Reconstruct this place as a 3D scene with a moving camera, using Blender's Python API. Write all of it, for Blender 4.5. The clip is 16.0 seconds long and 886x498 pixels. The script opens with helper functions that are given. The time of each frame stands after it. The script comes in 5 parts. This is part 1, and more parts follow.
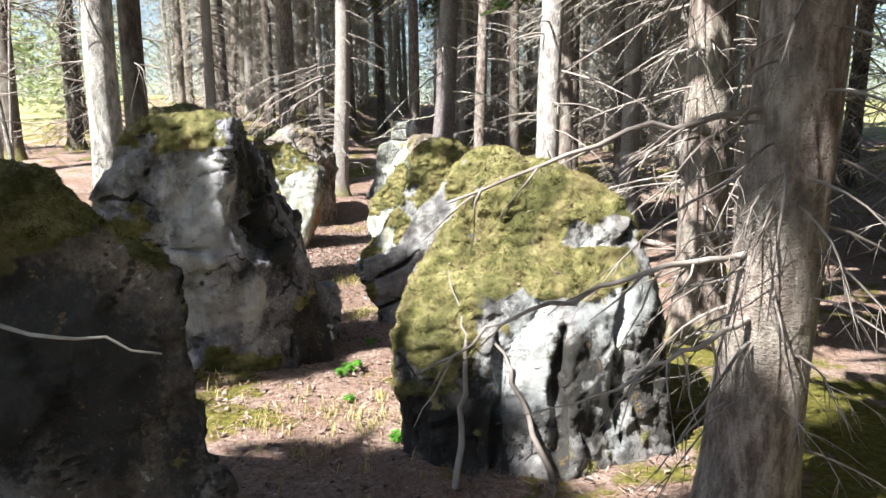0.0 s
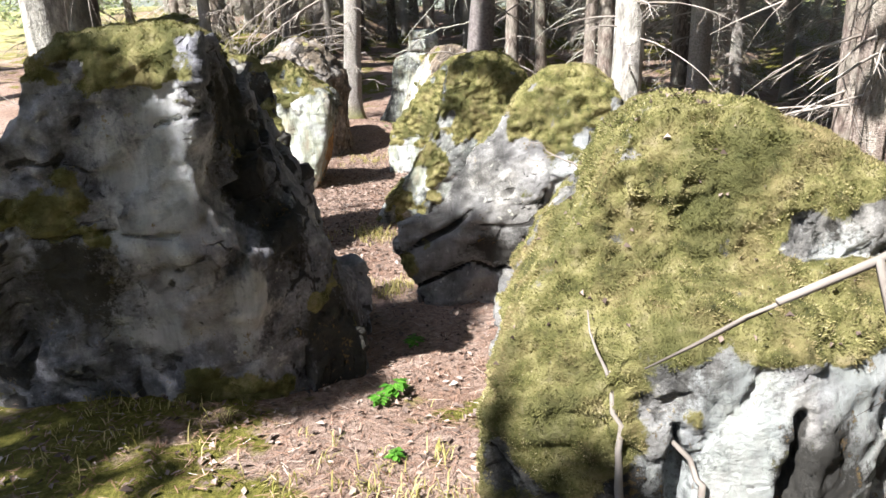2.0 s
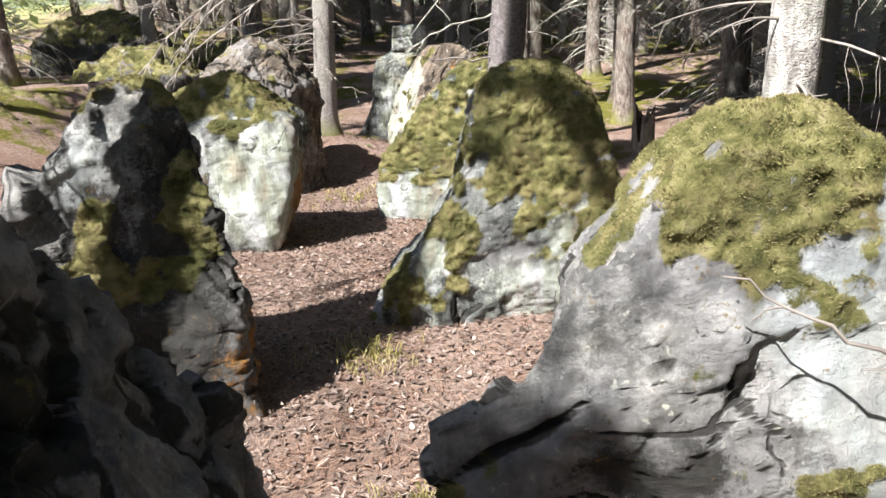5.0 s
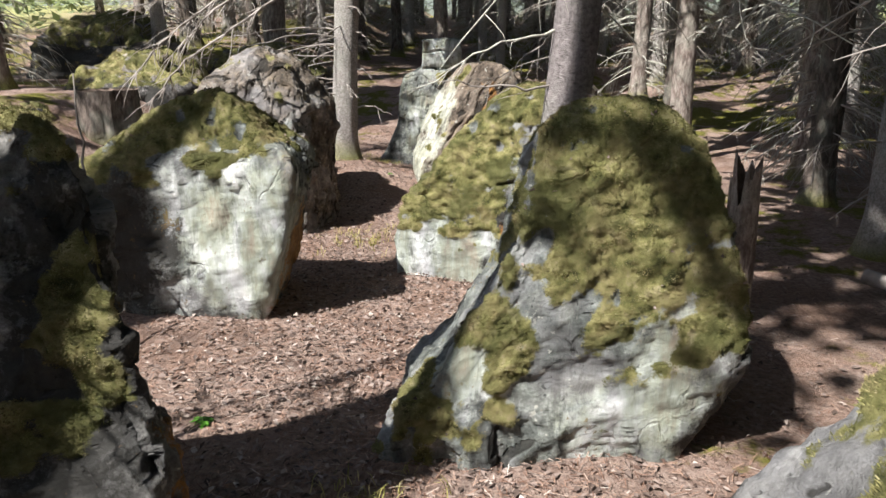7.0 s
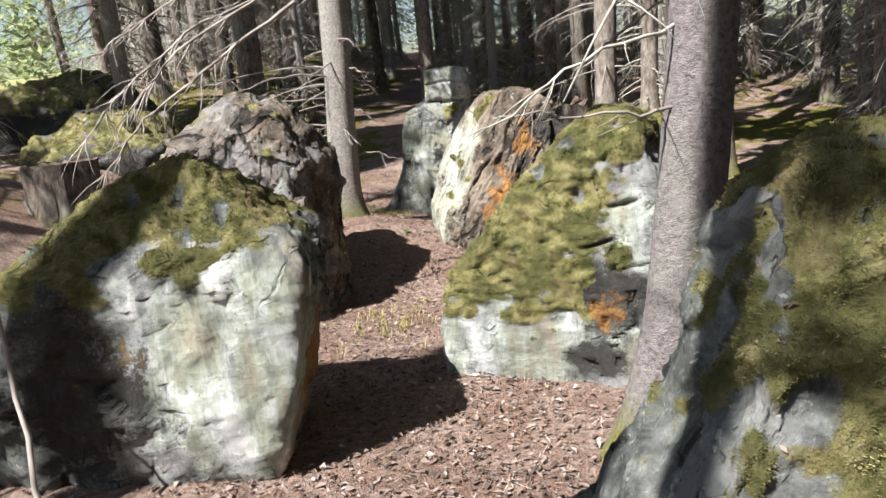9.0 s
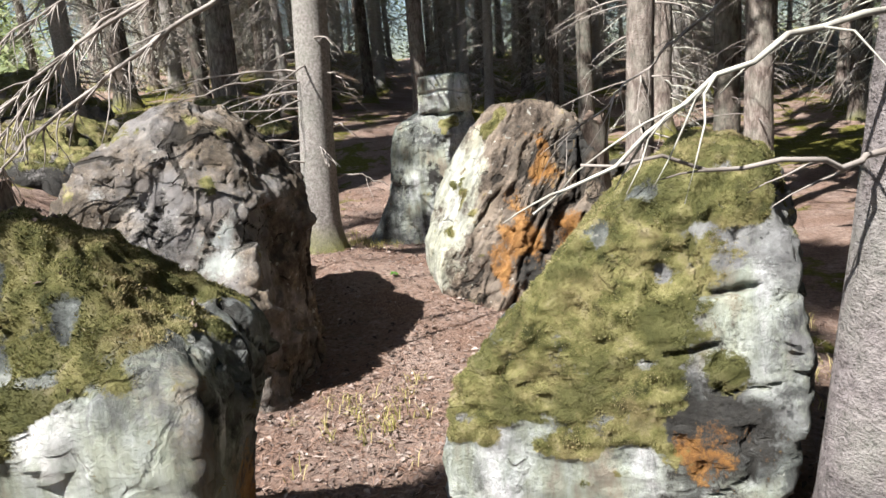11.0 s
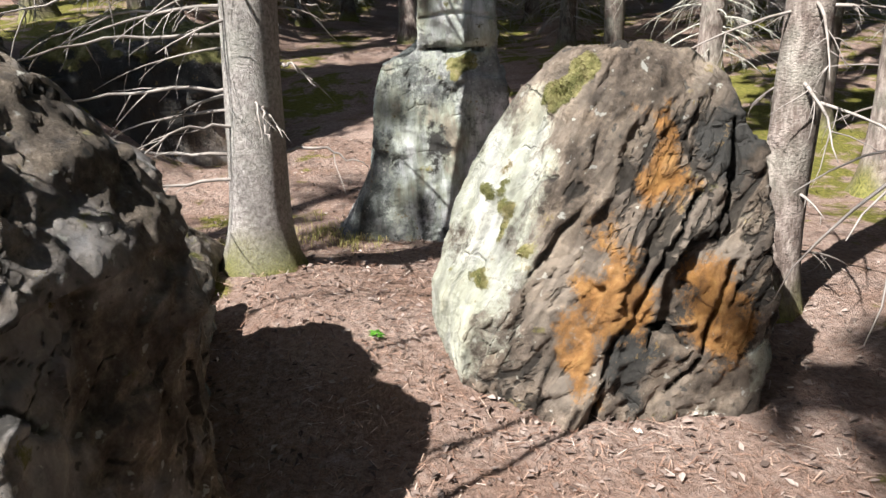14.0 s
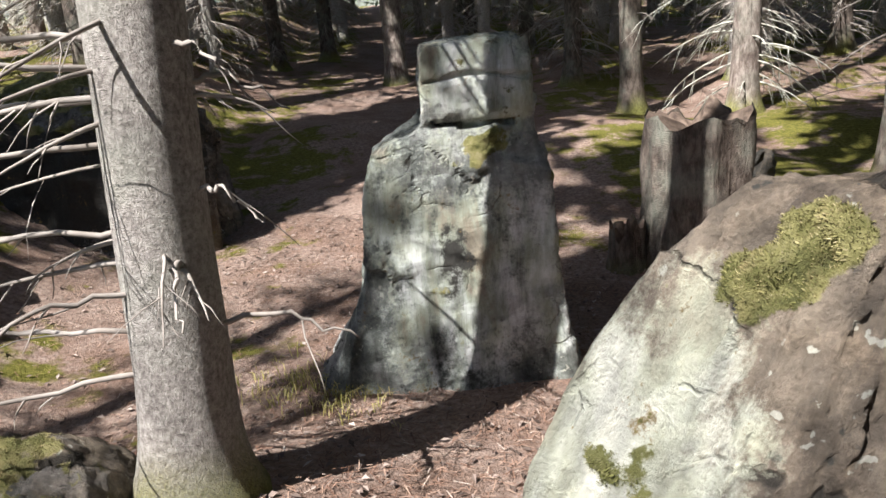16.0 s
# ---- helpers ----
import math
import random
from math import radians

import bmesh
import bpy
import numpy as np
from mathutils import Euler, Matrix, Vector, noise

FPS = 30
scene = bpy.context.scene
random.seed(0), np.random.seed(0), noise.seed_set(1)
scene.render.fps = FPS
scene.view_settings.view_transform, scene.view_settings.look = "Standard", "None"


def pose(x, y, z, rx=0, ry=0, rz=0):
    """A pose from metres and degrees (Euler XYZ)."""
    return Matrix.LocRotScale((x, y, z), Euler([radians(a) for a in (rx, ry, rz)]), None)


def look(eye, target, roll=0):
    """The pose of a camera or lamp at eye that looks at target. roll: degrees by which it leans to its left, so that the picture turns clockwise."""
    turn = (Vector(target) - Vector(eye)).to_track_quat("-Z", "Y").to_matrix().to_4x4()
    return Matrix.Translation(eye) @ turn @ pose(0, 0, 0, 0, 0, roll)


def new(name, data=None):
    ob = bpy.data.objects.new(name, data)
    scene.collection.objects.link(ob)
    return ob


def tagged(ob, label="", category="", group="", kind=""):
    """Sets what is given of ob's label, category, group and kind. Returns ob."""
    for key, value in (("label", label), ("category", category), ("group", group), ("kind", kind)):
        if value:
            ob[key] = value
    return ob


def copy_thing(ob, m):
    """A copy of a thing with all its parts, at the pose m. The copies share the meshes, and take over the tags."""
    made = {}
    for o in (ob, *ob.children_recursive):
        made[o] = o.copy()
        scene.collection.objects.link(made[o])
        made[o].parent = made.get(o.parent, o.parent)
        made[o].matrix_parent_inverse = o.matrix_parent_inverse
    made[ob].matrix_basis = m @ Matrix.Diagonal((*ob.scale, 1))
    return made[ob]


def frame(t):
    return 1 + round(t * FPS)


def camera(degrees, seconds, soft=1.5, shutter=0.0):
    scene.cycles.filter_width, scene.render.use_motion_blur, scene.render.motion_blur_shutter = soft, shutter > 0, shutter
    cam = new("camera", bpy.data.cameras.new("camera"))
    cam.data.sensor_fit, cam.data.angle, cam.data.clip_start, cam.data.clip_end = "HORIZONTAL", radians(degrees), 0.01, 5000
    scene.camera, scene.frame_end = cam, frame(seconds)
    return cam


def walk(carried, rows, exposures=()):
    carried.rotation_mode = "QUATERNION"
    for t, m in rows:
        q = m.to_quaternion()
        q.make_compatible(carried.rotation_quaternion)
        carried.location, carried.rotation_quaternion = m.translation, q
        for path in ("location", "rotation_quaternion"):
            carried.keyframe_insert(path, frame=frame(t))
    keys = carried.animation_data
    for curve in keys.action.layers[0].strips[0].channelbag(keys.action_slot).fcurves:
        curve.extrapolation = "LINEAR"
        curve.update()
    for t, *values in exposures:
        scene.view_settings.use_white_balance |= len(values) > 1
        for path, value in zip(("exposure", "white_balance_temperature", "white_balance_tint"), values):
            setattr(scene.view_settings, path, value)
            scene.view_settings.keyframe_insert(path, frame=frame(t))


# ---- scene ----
cam = camera(63.0, 16.0)
PATH = [
    (0, (0.012, 0.049, 1.451), (0.008, 2.021, 1.121), -0.5),
    (0.5, (-0.056, 0.357, 1.472), (-0.081, 2.323, 1.104), -0.7),
    (1, (-0.104, 0.77, 1.472), (-0.167, 2.719, 1.027), -0.1),
    (1.5, (-0.202, 1.157, 1.463), (-0.245, 3.088, 0.945), -0.3),
    (2, (-0.274, 1.473, 1.484), (-0.311, 3.39, 0.918), -1.7),
    (2.5, (-0.273, 1.865, 1.433), (-0.309, 3.771, 0.827), -2.0),
    (3, (-0.369, 2.208, 1.437), (-0.396, 4.105, 0.807), -1.5),
    (3.5, (-0.524, 2.502, 1.505), (-0.533, 4.401, 0.878), -0.4),
    (4, (-0.552, 2.932, 1.481), (-0.528, 4.846, 0.901), -2.5),
    (4.2, (-0.557, 3.1, 1.514), (-0.531, 5.008, 0.914), -2.9),
    (6.3, (-0.588, 4.435, 1.547), (-0.553, 6.357, 0.996), -1.6),
    (6.5, (-0.588, 4.554, 1.563), (-0.556, 6.472, 1.0), -1.9),
    (7, (-0.625, 4.895, 1.552), (-0.653, 6.818, 1.001), -0.3),
    (7.5, (-0.715, 5.182, 1.594), (-0.779, 7.094, 1.011), 1.4),
    (8, (-0.864, 5.494, 1.576), (-0.917, 7.403, 0.981), 0.6),
    (8.5, (-0.922, 5.83, 1.539), (-0.924, 7.781, 1.101), -4.7),
    (9, (-0.978, 6.207, 1.515), (-0.981, 8.152, 1.048), -5.6),
    (9.5, (-1.024, 6.536, 1.536), (-1.021, 8.482, 1.072), -4.2),
    (10, (-1.014, 6.839, 1.516), (-0.997, 8.793, 1.09), -3.3),
    (10.2, (-0.99, 6.917, 1.497), (-0.985, 8.874, 1.085), -3.9),
    (12.3, (-1.076, 8.653, 1.556), (-1.01, 10.572, 0.997), -4.9),
    (12.5, (-1.065, 8.79, 1.535), (-0.999, 10.706, 0.965), -4.7),
    (13, (-1.033, 9.099, 1.54), (-0.962, 11.011, 0.957), -2.4),
    (13.5, (-1.103, 9.457, 1.482), (-1.021, 11.357, 0.863), -1.9),
    (14, (-1.129, 9.785, 1.523), (-1.043, 11.674, 0.871), -2.2),
    (14.5, (-1.211, 10.124, 1.597), (-1.098, 12.024, 0.981), -3.8),
    (15, (-1.265, 10.437, 1.666), (-1.136, 12.327, 1.026), -4.6),
    (15.5, (-1.14, 10.875, 1.613), (-1.036, 12.765, 0.968), -4.3),
    (16, (-1.166, 11.322, 1.643), (-1.054, 13.232, 1.059), -4.8),
]
walk(cam, [(t, look(eye, target, roll)) for t, eye, target, roll in PATH], exposures=[(0, 1.9), (2.5, 1.75), (4.2, 1.7), (6.3, 1.15), (8, 1.3), (10.2, 1.3), (12.3, 1.38), (14, 1.4), (16, 1.35)])

# ---- light: clear spring sky and one sun, behind and to the left of the walk ----
SUN_EL, SUN_AZ = radians(50.6), math.atan2(-0.62, -0.54)
world = bpy.data.worlds.new("sky")
scene.world = world
world.use_nodes = True
wn = world.node_tree.nodes
sky = wn.new("ShaderNodeTexSky")
sky.sky_type, sky.sun_disc = "NISHITA", False
sky.sun_elevation, sky.sun_rotation = SUN_EL, SUN_AZ
world.node_tree.links.new(sky.outputs[0], wn["Background"].inputs[0])
wn["Background"].inputs[1].default_value = 0.06
sun_data = bpy.data.lights.new("sun", "SUN")
sun_data.energy, sun_data.angle, sun_data.color = 5.3, radians(0.55), (1.0, 0.96, 0.91)
sun = new("sun", sun_data)
sun.matrix_world = look((-6.2, -5.4, 10.0), (0, 0, 0))


# ---- materials ----
def material(name):
    m = bpy.data.materials.new(name)
    m.use_nodes = True
    return m, m.node_tree.nodes, m.node_tree.links, m.node_tree.nodes["Principled BSDF"]


def noise_node(n, l, scale, detail=5, rough=0.6, coords="Object", stretch=None, kind="NOISE"):
    tc = n.new("ShaderNodeTexCoord")
    tex = n.new("ShaderNodeTexNoise" if kind == "NOISE" else "ShaderNodeTexVoronoi")
    tex.inputs["Scale"].default_value = scale
    if kind == "NOISE":
        tex.inputs["Detail"].default_value, tex.inputs["Roughness"].default_value = detail, rough
    src = tc.outputs[coords]
    if stretch:
        mp = n.new("ShaderNodeMapping")
        mp.inputs["Scale"].default_value = stretch
        l.new(src, mp.inputs[0])
        src = mp.outputs[0]
    l.new(src, tex.inputs["Vector"])
    return tex.outputs[0]


def ramp(n, l, value, stops):
    r = n.new("ShaderNodeValToRGB")
    e = r.color_ramp.elements
    while len(e) < len(stops):
        e.new(0.5)
    for el, (p, c) in zip(e, stops):
        el.position = p
        el.color = (*c, 1) if len(c) == 3 else c
    l.new(value, r.inputs[0])
    return r.outputs[0]


def mix(n, l, fac, a, b, blend="MIX"):
    m = n.new("ShaderNodeMix")
    m.data_type, m.blend_type = "RGBA", blend
    for sock, v in ((m.inputs[0], fac), (m.inputs[6], a), (m.inputs[7], b)):
        if hasattr(v, "links"):
            l.new(v, sock)
        elif isinstance(v, tuple):
            sock.default_value = (*v, 1)
        else:
            sock.default_value = v
    return m.outputs[2]


def calc(n, l, op, a, b=0.0, clamp=True):
    m = n.new("ShaderNodeMath")
    m.operation, m.use_clamp = op, clamp
    for sock, v in ((m.inputs[0], a), (m.inputs[1], b)):
        if hasattr(v, "links"):
            l.new(v, sock)
        else:
            sock.default_value = v
    return m.outputs[0]


def bump(n, l, bsdf, height, strength=0.5, distance=0.02):
    b = n.new("ShaderNodeBump")
    b.inputs["Strength"].default_value, b.inputs["Distance"].default_value = strength, distance
    l.new(height, b.inputs["Height"])
    l.new(b.outputs[0], bsdf.inputs["Normal"])


def attribute(n, name):
    a = n.new("ShaderNodeAttribute")
    a.attribute_name = name
    return a.outputs["Fac"]


def rock_material(name, tint, dark=(0.05, 0.05, 0.055), light=(0.5, 0.5, 0.52), pale=((0.28, 0.31, 0.31), (0.66, 0.69, 0.69)), slant=0.0, stain=0.35, bloom_mix=0.3):
    m, n, l, b = material(name)
    big = noise_node(n, l, 2.3, 6, 0.65)
    mid = noise_node(n, l, 9, 10, 0.78)
    fine = noise_node(n, l, 55, 6, 0.7)
    col = ramp(n, l, mid, [(0.3, dark), (0.43, tuple(c * 0.6 for c in tint)), (0.52, tint), (0.6, tuple(min(1, c * 1.7) for c in tint)), (0.72, light)])
    col = mix(n, l, calc(n, l, "MULTIPLY", ramp(n, l, big, [(0.45, (0, 0, 0)), (0.62, (1, 1, 1))]), 0.55), col, light)
    spots = noise_node(n, l, 26, 3, 0.5)
    col = mix(n, l, ramp(n, l, spots, [(0.66, (0, 0, 0)), (0.7, (0.7, 0.7, 0.7))]), col, (0.62, 0.63, 0.58))
    col = mix(n, l, ramp(n, l, spots, [(0.28, (0.8, 0.8, 0.8)), (0.34, (0, 0, 0))]), col, (0.045, 0.05, 0.05))
    turned, drawn = n.new("ShaderNodeMapping"), n.new("ShaderNodeMapping")
    turned.inputs["Rotation"].default_value = (0, slant, 0)
    drawn.inputs["Scale"].default_value = (9, 9, 1.7)
    l.new(n.new("ShaderNodeTexCoord").outputs["Object"], turned.inputs[0])
    l.new(turned.outputs[0], drawn.inputs[0])
    grain = n.new("ShaderNodeTexNoise")
    grain.inputs["Scale"].default_value, grain.inputs["Detail"].default_value, grain.inputs["Roughness"].default_value = 1.0, 8, 0.7
    grain.inputs["Distortion"].default_value = 0.6
    l.new(drawn.outputs[0], grain.inputs["Vector"])
    run = grain.outputs[0]
    vor = n.new("ShaderNodeTexVoronoi")
    vor.feature = "DISTANCE_TO_EDGE"
    vor.inputs["Scale"].default_value = 3.4
    tc = n.new("ShaderNodeTexCoord")
    bend = n.new("ShaderNodeMix")
    bend.data_type, bend.blend_type = "RGBA", "LINEAR_LIGHT"
    bend.inputs[0].default_value = 0.16
    warp = n.new("ShaderNodeTexNoise")
    warp.inputs["Scale"].default_value, warp.inputs["Detail"].default_value = 3.5, 6
    l.new(tc.outputs["Object"], warp.inputs["Vector"])
    l.new(tc.outputs["Object"], bend.inputs[6])
    l.new(warp.outputs["Color"], bend.inputs[7])
    l.new(bend.outputs[2], vor.inputs["Vector"])
    line = ramp(n, l, vor.outputs["Distance"], [(0.0, (1, 1, 1)), (0.012, (0.9, 0.9, 0.9)), (0.03, (0, 0, 0))])
    line = calc(n, l, "MULTIPLY", line, ramp(n, l, noise_node(n, l, 3.1, 4, 0.6), [(0.56, (0, 0, 0)), (0.64, (1, 1, 1))]))
    line = calc(n, l, "MAXIMUM", line, ramp(n, l, calc(n, l, "ADD", attribute(n, "crack"), calc(n, l, "MULTIPLY", calc(n, l, "SUBTRACT", fine, 0.5, False), 0.5, False), False), [(0.35, (0, 0, 0)), (0.6, (1, 1, 1))]))
    col = mix(n, l, calc(n, l, "MULTIPLY", line, 0.85), col, (0.025, 0.023, 0.02))
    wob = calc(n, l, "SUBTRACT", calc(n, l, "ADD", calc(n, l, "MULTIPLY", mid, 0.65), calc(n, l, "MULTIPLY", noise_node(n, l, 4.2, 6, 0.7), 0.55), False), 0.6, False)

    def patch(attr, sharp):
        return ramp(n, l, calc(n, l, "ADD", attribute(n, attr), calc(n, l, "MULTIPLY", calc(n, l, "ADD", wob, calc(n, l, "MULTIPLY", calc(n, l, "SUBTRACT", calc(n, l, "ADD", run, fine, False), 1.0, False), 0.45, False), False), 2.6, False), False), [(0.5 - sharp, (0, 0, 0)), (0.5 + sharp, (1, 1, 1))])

    bloom = ramp(n, l, noise_node(n, l, 5.5, 5, 0.65, stretch=(1, 1, 0.35)), [(0.36, (0.3, 0.25, 0.18)), (0.46, (0.38, 0.42, 0.33)), (0.54, (0.55, 0.6, 0.56)), (0.62, (0.8, 0.82, 0.84))])
    col = mix(n, l, patch("pale", 0.24), col, mix(n, l, bloom_mix, mix(n, l, mid, *pale), bloom))
    col = mix(n, l, 0.75, col, ramp(n, l, attribute(n, "tone"), [(0.15, (0.5, 0.5, 0.52)), (0.5, (0.95, 0.95, 0.95)), (0.85, (1.45, 1.42, 1.36))]), "MULTIPLY")
    # near-black patches: dark stain, and on some faces shade put into the colour
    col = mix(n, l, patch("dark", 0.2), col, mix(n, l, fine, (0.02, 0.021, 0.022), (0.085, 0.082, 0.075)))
    col = mix(n, l, calc(n, l, "MULTIPLY", patch("rust", 0.18), 0.85), col, ramp(n, l, mid, [(0.3, (0.09, 0.045, 0.02)), (0.5, (0.36, 0.17, 0.045)), (0.7, (0.55, 0.31, 0.1))]))
    col = mix(n, l, stain, col, ramp(n, l, run, [(0.36, (0.12, 0.11, 0.1)), (0.48, (0.75, 0.74, 0.72)), (0.6, (1, 1, 1))]), "MULTIPLY")
    green = ramp(n, l, noise_node(n, l, 14, 4, 0.6), [(0.32, (0.045, 0.05, 0.014)), (0.45, (0.15, 0.148, 0.05)), (0.58, (0.28, 0.262, 0.11)), (0.72, (0.4, 0.35, 0.21))])
    green = mix(n, l, ramp(n, l, noise_node(n, l, 5, 6, 0.7), [(0.48, (0, 0, 0)), (0.62, (0.5, 0.5, 0.5))]), green, (0.25, 0.2, 0.1))
    green = mix(n, l, ramp(n, l, noise_node(n, l, 3.4, 4, 0.6), [(0.4, (0.75, 0.75, 0.75)), (0.5, (0, 0, 0))]), green, (0.085, 0.09, 0.03))
    col = mix(n, l, patch("moss", 0.14), col, green)
    l.new(col, b.inputs["Base Color"])
    b.inputs["Roughness"].default_value = 0.85
    b.inputs["Specular IOR Level"].default_value = 0.3
    pits = noise_node(n, l, 21, 9, 0.8)
    h = calc(n, l, "ADD", calc(n, l, "MULTIPLY", pits, 0.8), calc(n, l, "MULTIPLY", fine, 0.4), False)
    h = calc(n, l, "SUBTRACT", h, calc(n, l, "MULTIPLY", line, 0.6), False)
    h = calc(n, l, "ADD", h, calc(n, l, "ADD", calc(n, l, "MULTIPLY", mid, 0.4), calc(n, l, "MULTIPLY", run, 0.4), False), False)
    bump(n, l, b, h, 1.0, 0.03)
    return m


ROCK_BLUE = rock_material("rock_blue_grey", (0.27, 0.275, 0.32), pale=((0.31, 0.32, 0.37), (0.64, 0.65, 0.71)))
ROCK_GREY = rock_material("rock_grey", (0.23, 0.23, 0.228), pale=((0.3, 0.335, 0.365), (0.68, 0.725, 0.77)))
ROCK_BROWN = rock_material("rock_brown", (0.2, 0.165, 0.13))
ROCK_RUST = rock_material("rock_rusty_brown", (0.17, 0.136, 0.108), (0.045, 0.036, 0.03), (0.36, 0.31, 0.26), pale=((0.32, 0.33, 0.25), (0.62, 0.62, 0.53)), slant=-0.46, stain=0.45)
ROCK_GREEN = rock_material("rock_green_grey", (0.19, 0.21, 0.2), stain=0.55, bloom_mix=0.8)


def moss_material():
    m, n, l, b = material("moss_tufts")
    geo = n.new("ShaderNodeNewGeometry")
    c = ramp(n, l, geo.outputs["Random Per Island"], [(0.0, (0.06, 0.064, 0.018)), (0.35, (0.18, 0.174, 0.065)), (0.8, (0.35, 0.325, 0.15)), (1.0, (0.48, 0.42, 0.27))])
    c = mix(n, l, ramp(n, l, noise_node(n, l, 5, 4), [(0.45, (0, 0, 0)), (0.58, (0.75, 0.75, 0.75))]), c, (0.25, 0.195, 0.11))
    c = mix(n, l, ramp(n, l, noise_node(n, l, 11, 5, 0.7), [(0.38, (0.8, 0.8, 0.8)), (0.5, (0, 0, 0))]), c, (0.055, 0.062, 0.018))
    c = mix(n, l, ramp(n, l, noise_node(n, l, 2.6, 5, 0.65), [(0.52, (0, 0, 0)), (0.66, (0.45, 0.45, 0.45))]), c, (0.42, 0.35, 0.2))
    c = mix(n, l, ramp(n, l, noise_node(n, l, 3.4, 4, 0.6), [(0.4, (0.75, 0.75, 0.75)), (0.5, (0, 0, 0))]), c, (0.1, 0.105, 0.035))
    l.new(c, b.inputs["Base Color"])
    b.inputs["Roughness"].default_value = 0.9
    b.inputs["Specular IOR Level"].default_value = 0.1
    return m


MOSS = moss_material()


def bark_material(name, low, high, scale=1.0, run=0.35):
    m, n, l, b = material(name)
    streak = noise_node(n, l, 22 * scale, 6, 0.7, stretch=(1, 1, run))
    plate = noise_node(n, l, 60 * scale, 3, 0.6, stretch=(1, 1, 0.6))
    big = noise_node(n, l, 3, 4)
    c = ramp(n, l, streak, [(0.3, tuple(0.45 * v for v in low)), (0.45, low), (0.62, high), (0.8, tuple(min(1, 1.25 * v) for v in high))])
    c = mix(n, l, ramp(n, l, big, [(0.45, (0, 0, 0)), (0.7, (0.5, 0.5, 0.5))]), c, (0.3, 0.32, 0.27))
    c = mix(n, l, attribute(n, "moss"), c, ramp(n, l, plate, [(0.3, (0.07, 0.075, 0.02)), (0.7, (0.26, 0.25, 0.08))]))
    l.new(c, b.inputs["Base Color"])
    b.inputs["Roughness"].default_value = 0.9
    b.inputs["Specular IOR Level"].default_value = 0.2
    fleck = noise_node(n, l, 75 * scale, 3, 0.6, stretch=(1, 1, 1.6))
    c = mix(n, l, ramp(n, l, fleck, [(0.3, (0.75, 0.75, 0.75)), (0.4, (0, 0, 0))]), c, (0.06, 0.05, 0.045))
    l.new(c, b.inputs["Base Color"])
    bump(n, l, b, calc(n, l, "ADD", streak, calc(n, l, "ADD", calc(n, l, "MULTIPLY", plate, 0.6), calc(n, l, "MULTIPLY", fleck, 0.8), False), False), 0.8, 0.02)
    return m


BARK = bark_material("spruce_bark", (0.16, 0.125, 0.11), (0.36, 0.31, 0.28))
BARK_PALE = bark_material("grey_bark", (0.29, 0.265, 0.25), (0.46, 0.43, 0.41), 2.4, 0.9)
BARK_WHITE = bark_material("whitish_bark", (0.3, 0.28, 0.27), (0.62, 0.6, 0.57))
BARK_GREY = bark_material("smooth_grey_bark", (0.18, 0.16, 0.16), (0.27, 0.243, 0.243), 1.6, 1.3)
BARK_DARK = bark_material("dark_bark", (0.075, 0.06, 0.052), (0.17, 0.14, 0.12))


def plain_material(name, low, high, scale, rough=0.85, coords="Object"):
    m, n, l, b = material(name)
    c = ramp(n, l, noise_node(n, l, scale, 4, 0.6, coords), [(0.3, low), (0.7, high)])
    l.new(c, b.inputs["Base Color"])
    b.inputs["Roughness"].default_value = rough
    b.inputs["Specular IOR Level"].default_value = 0.25
    return m


def island_material(name, stops, rough=0.85, through_light=0.0):
    m, n, l, b = material(name)
    geo = n.new("ShaderNodeNewGeometry")
    c = ramp(n, l, geo.outputs["Random Per Island"], stops)
    l.new(c, b.inputs["Base Color"])
    b.inputs["Roughness"].default_value = rough
    b.inputs["Specular IOR Level"].default_value = 0.2
    if through_light:
        b.inputs["Transmission Weight"].default_value = 0
        t = n.new("ShaderNodeBsdfTranslucent")
        mx = n.new("ShaderNodeMixShader")
        mx.inputs[0].default_value = through_light
        l.new(c, t.inputs[0])
        l.new(b.outputs[0], mx.inputs[1])
        l.new(t.outputs[0], mx.inputs[2])
        l.new(mx.outputs[0], n["Material Output"].inputs[0])
    return m


TWIG = plain_material("dead_twig", (0.16, 0.138, 0.122), (0.42, 0.385, 0.36), 6)
TWIG_DARK = plain_material("dark_twig", (0.1, 0.085, 0.075), (0.3, 0.27, 0.25), 6)
TWIG_LICHEN = plain_material("lichen_twig", (0.24, 0.22, 0.2), (0.56, 0.57, 0.5), 18)
NEEDLES = island_material("spruce_needles", [(0, (0.025, 0.045, 0.015)), (0.6, (0.05, 0.085, 0.025)), (1, (0.1, 0.14, 0.045))], 0.7, 0.25)
FRESH = island_material("fresh_leaves", [(0, (0.16, 0.2, 0.1)), (0.6, (0.3, 0.36, 0.18)), (1, (0.46, 0.5, 0.3))], 0.6, 0.4)
SPROUT = island_material("green_sprout", [(0, (0.05, 0.16, 0.02)), (1, (0.14, 0.36, 0.05))], 0.5, 0.4)
LITTER = island_material("leaf_litter", [(0, (0.06, 0.043, 0.036)), (0.4, (0.15, 0.113, 0.098)), (0.8, (0.25, 0.195, 0.172)), (0.97, (0.36, 0.3, 0.27)), (1, (0.52, 0.47, 0.43))], 0.75)
NEEDLE_LITTER = island_material("needle_litter", [(0, (0.1, 0.05, 0.035)), (0.6, (0.3, 0.18, 0.13)), (0.9, (0.45, 0.32, 0.25)), (1, (0.6, 0.55, 0.5))], 0.85)
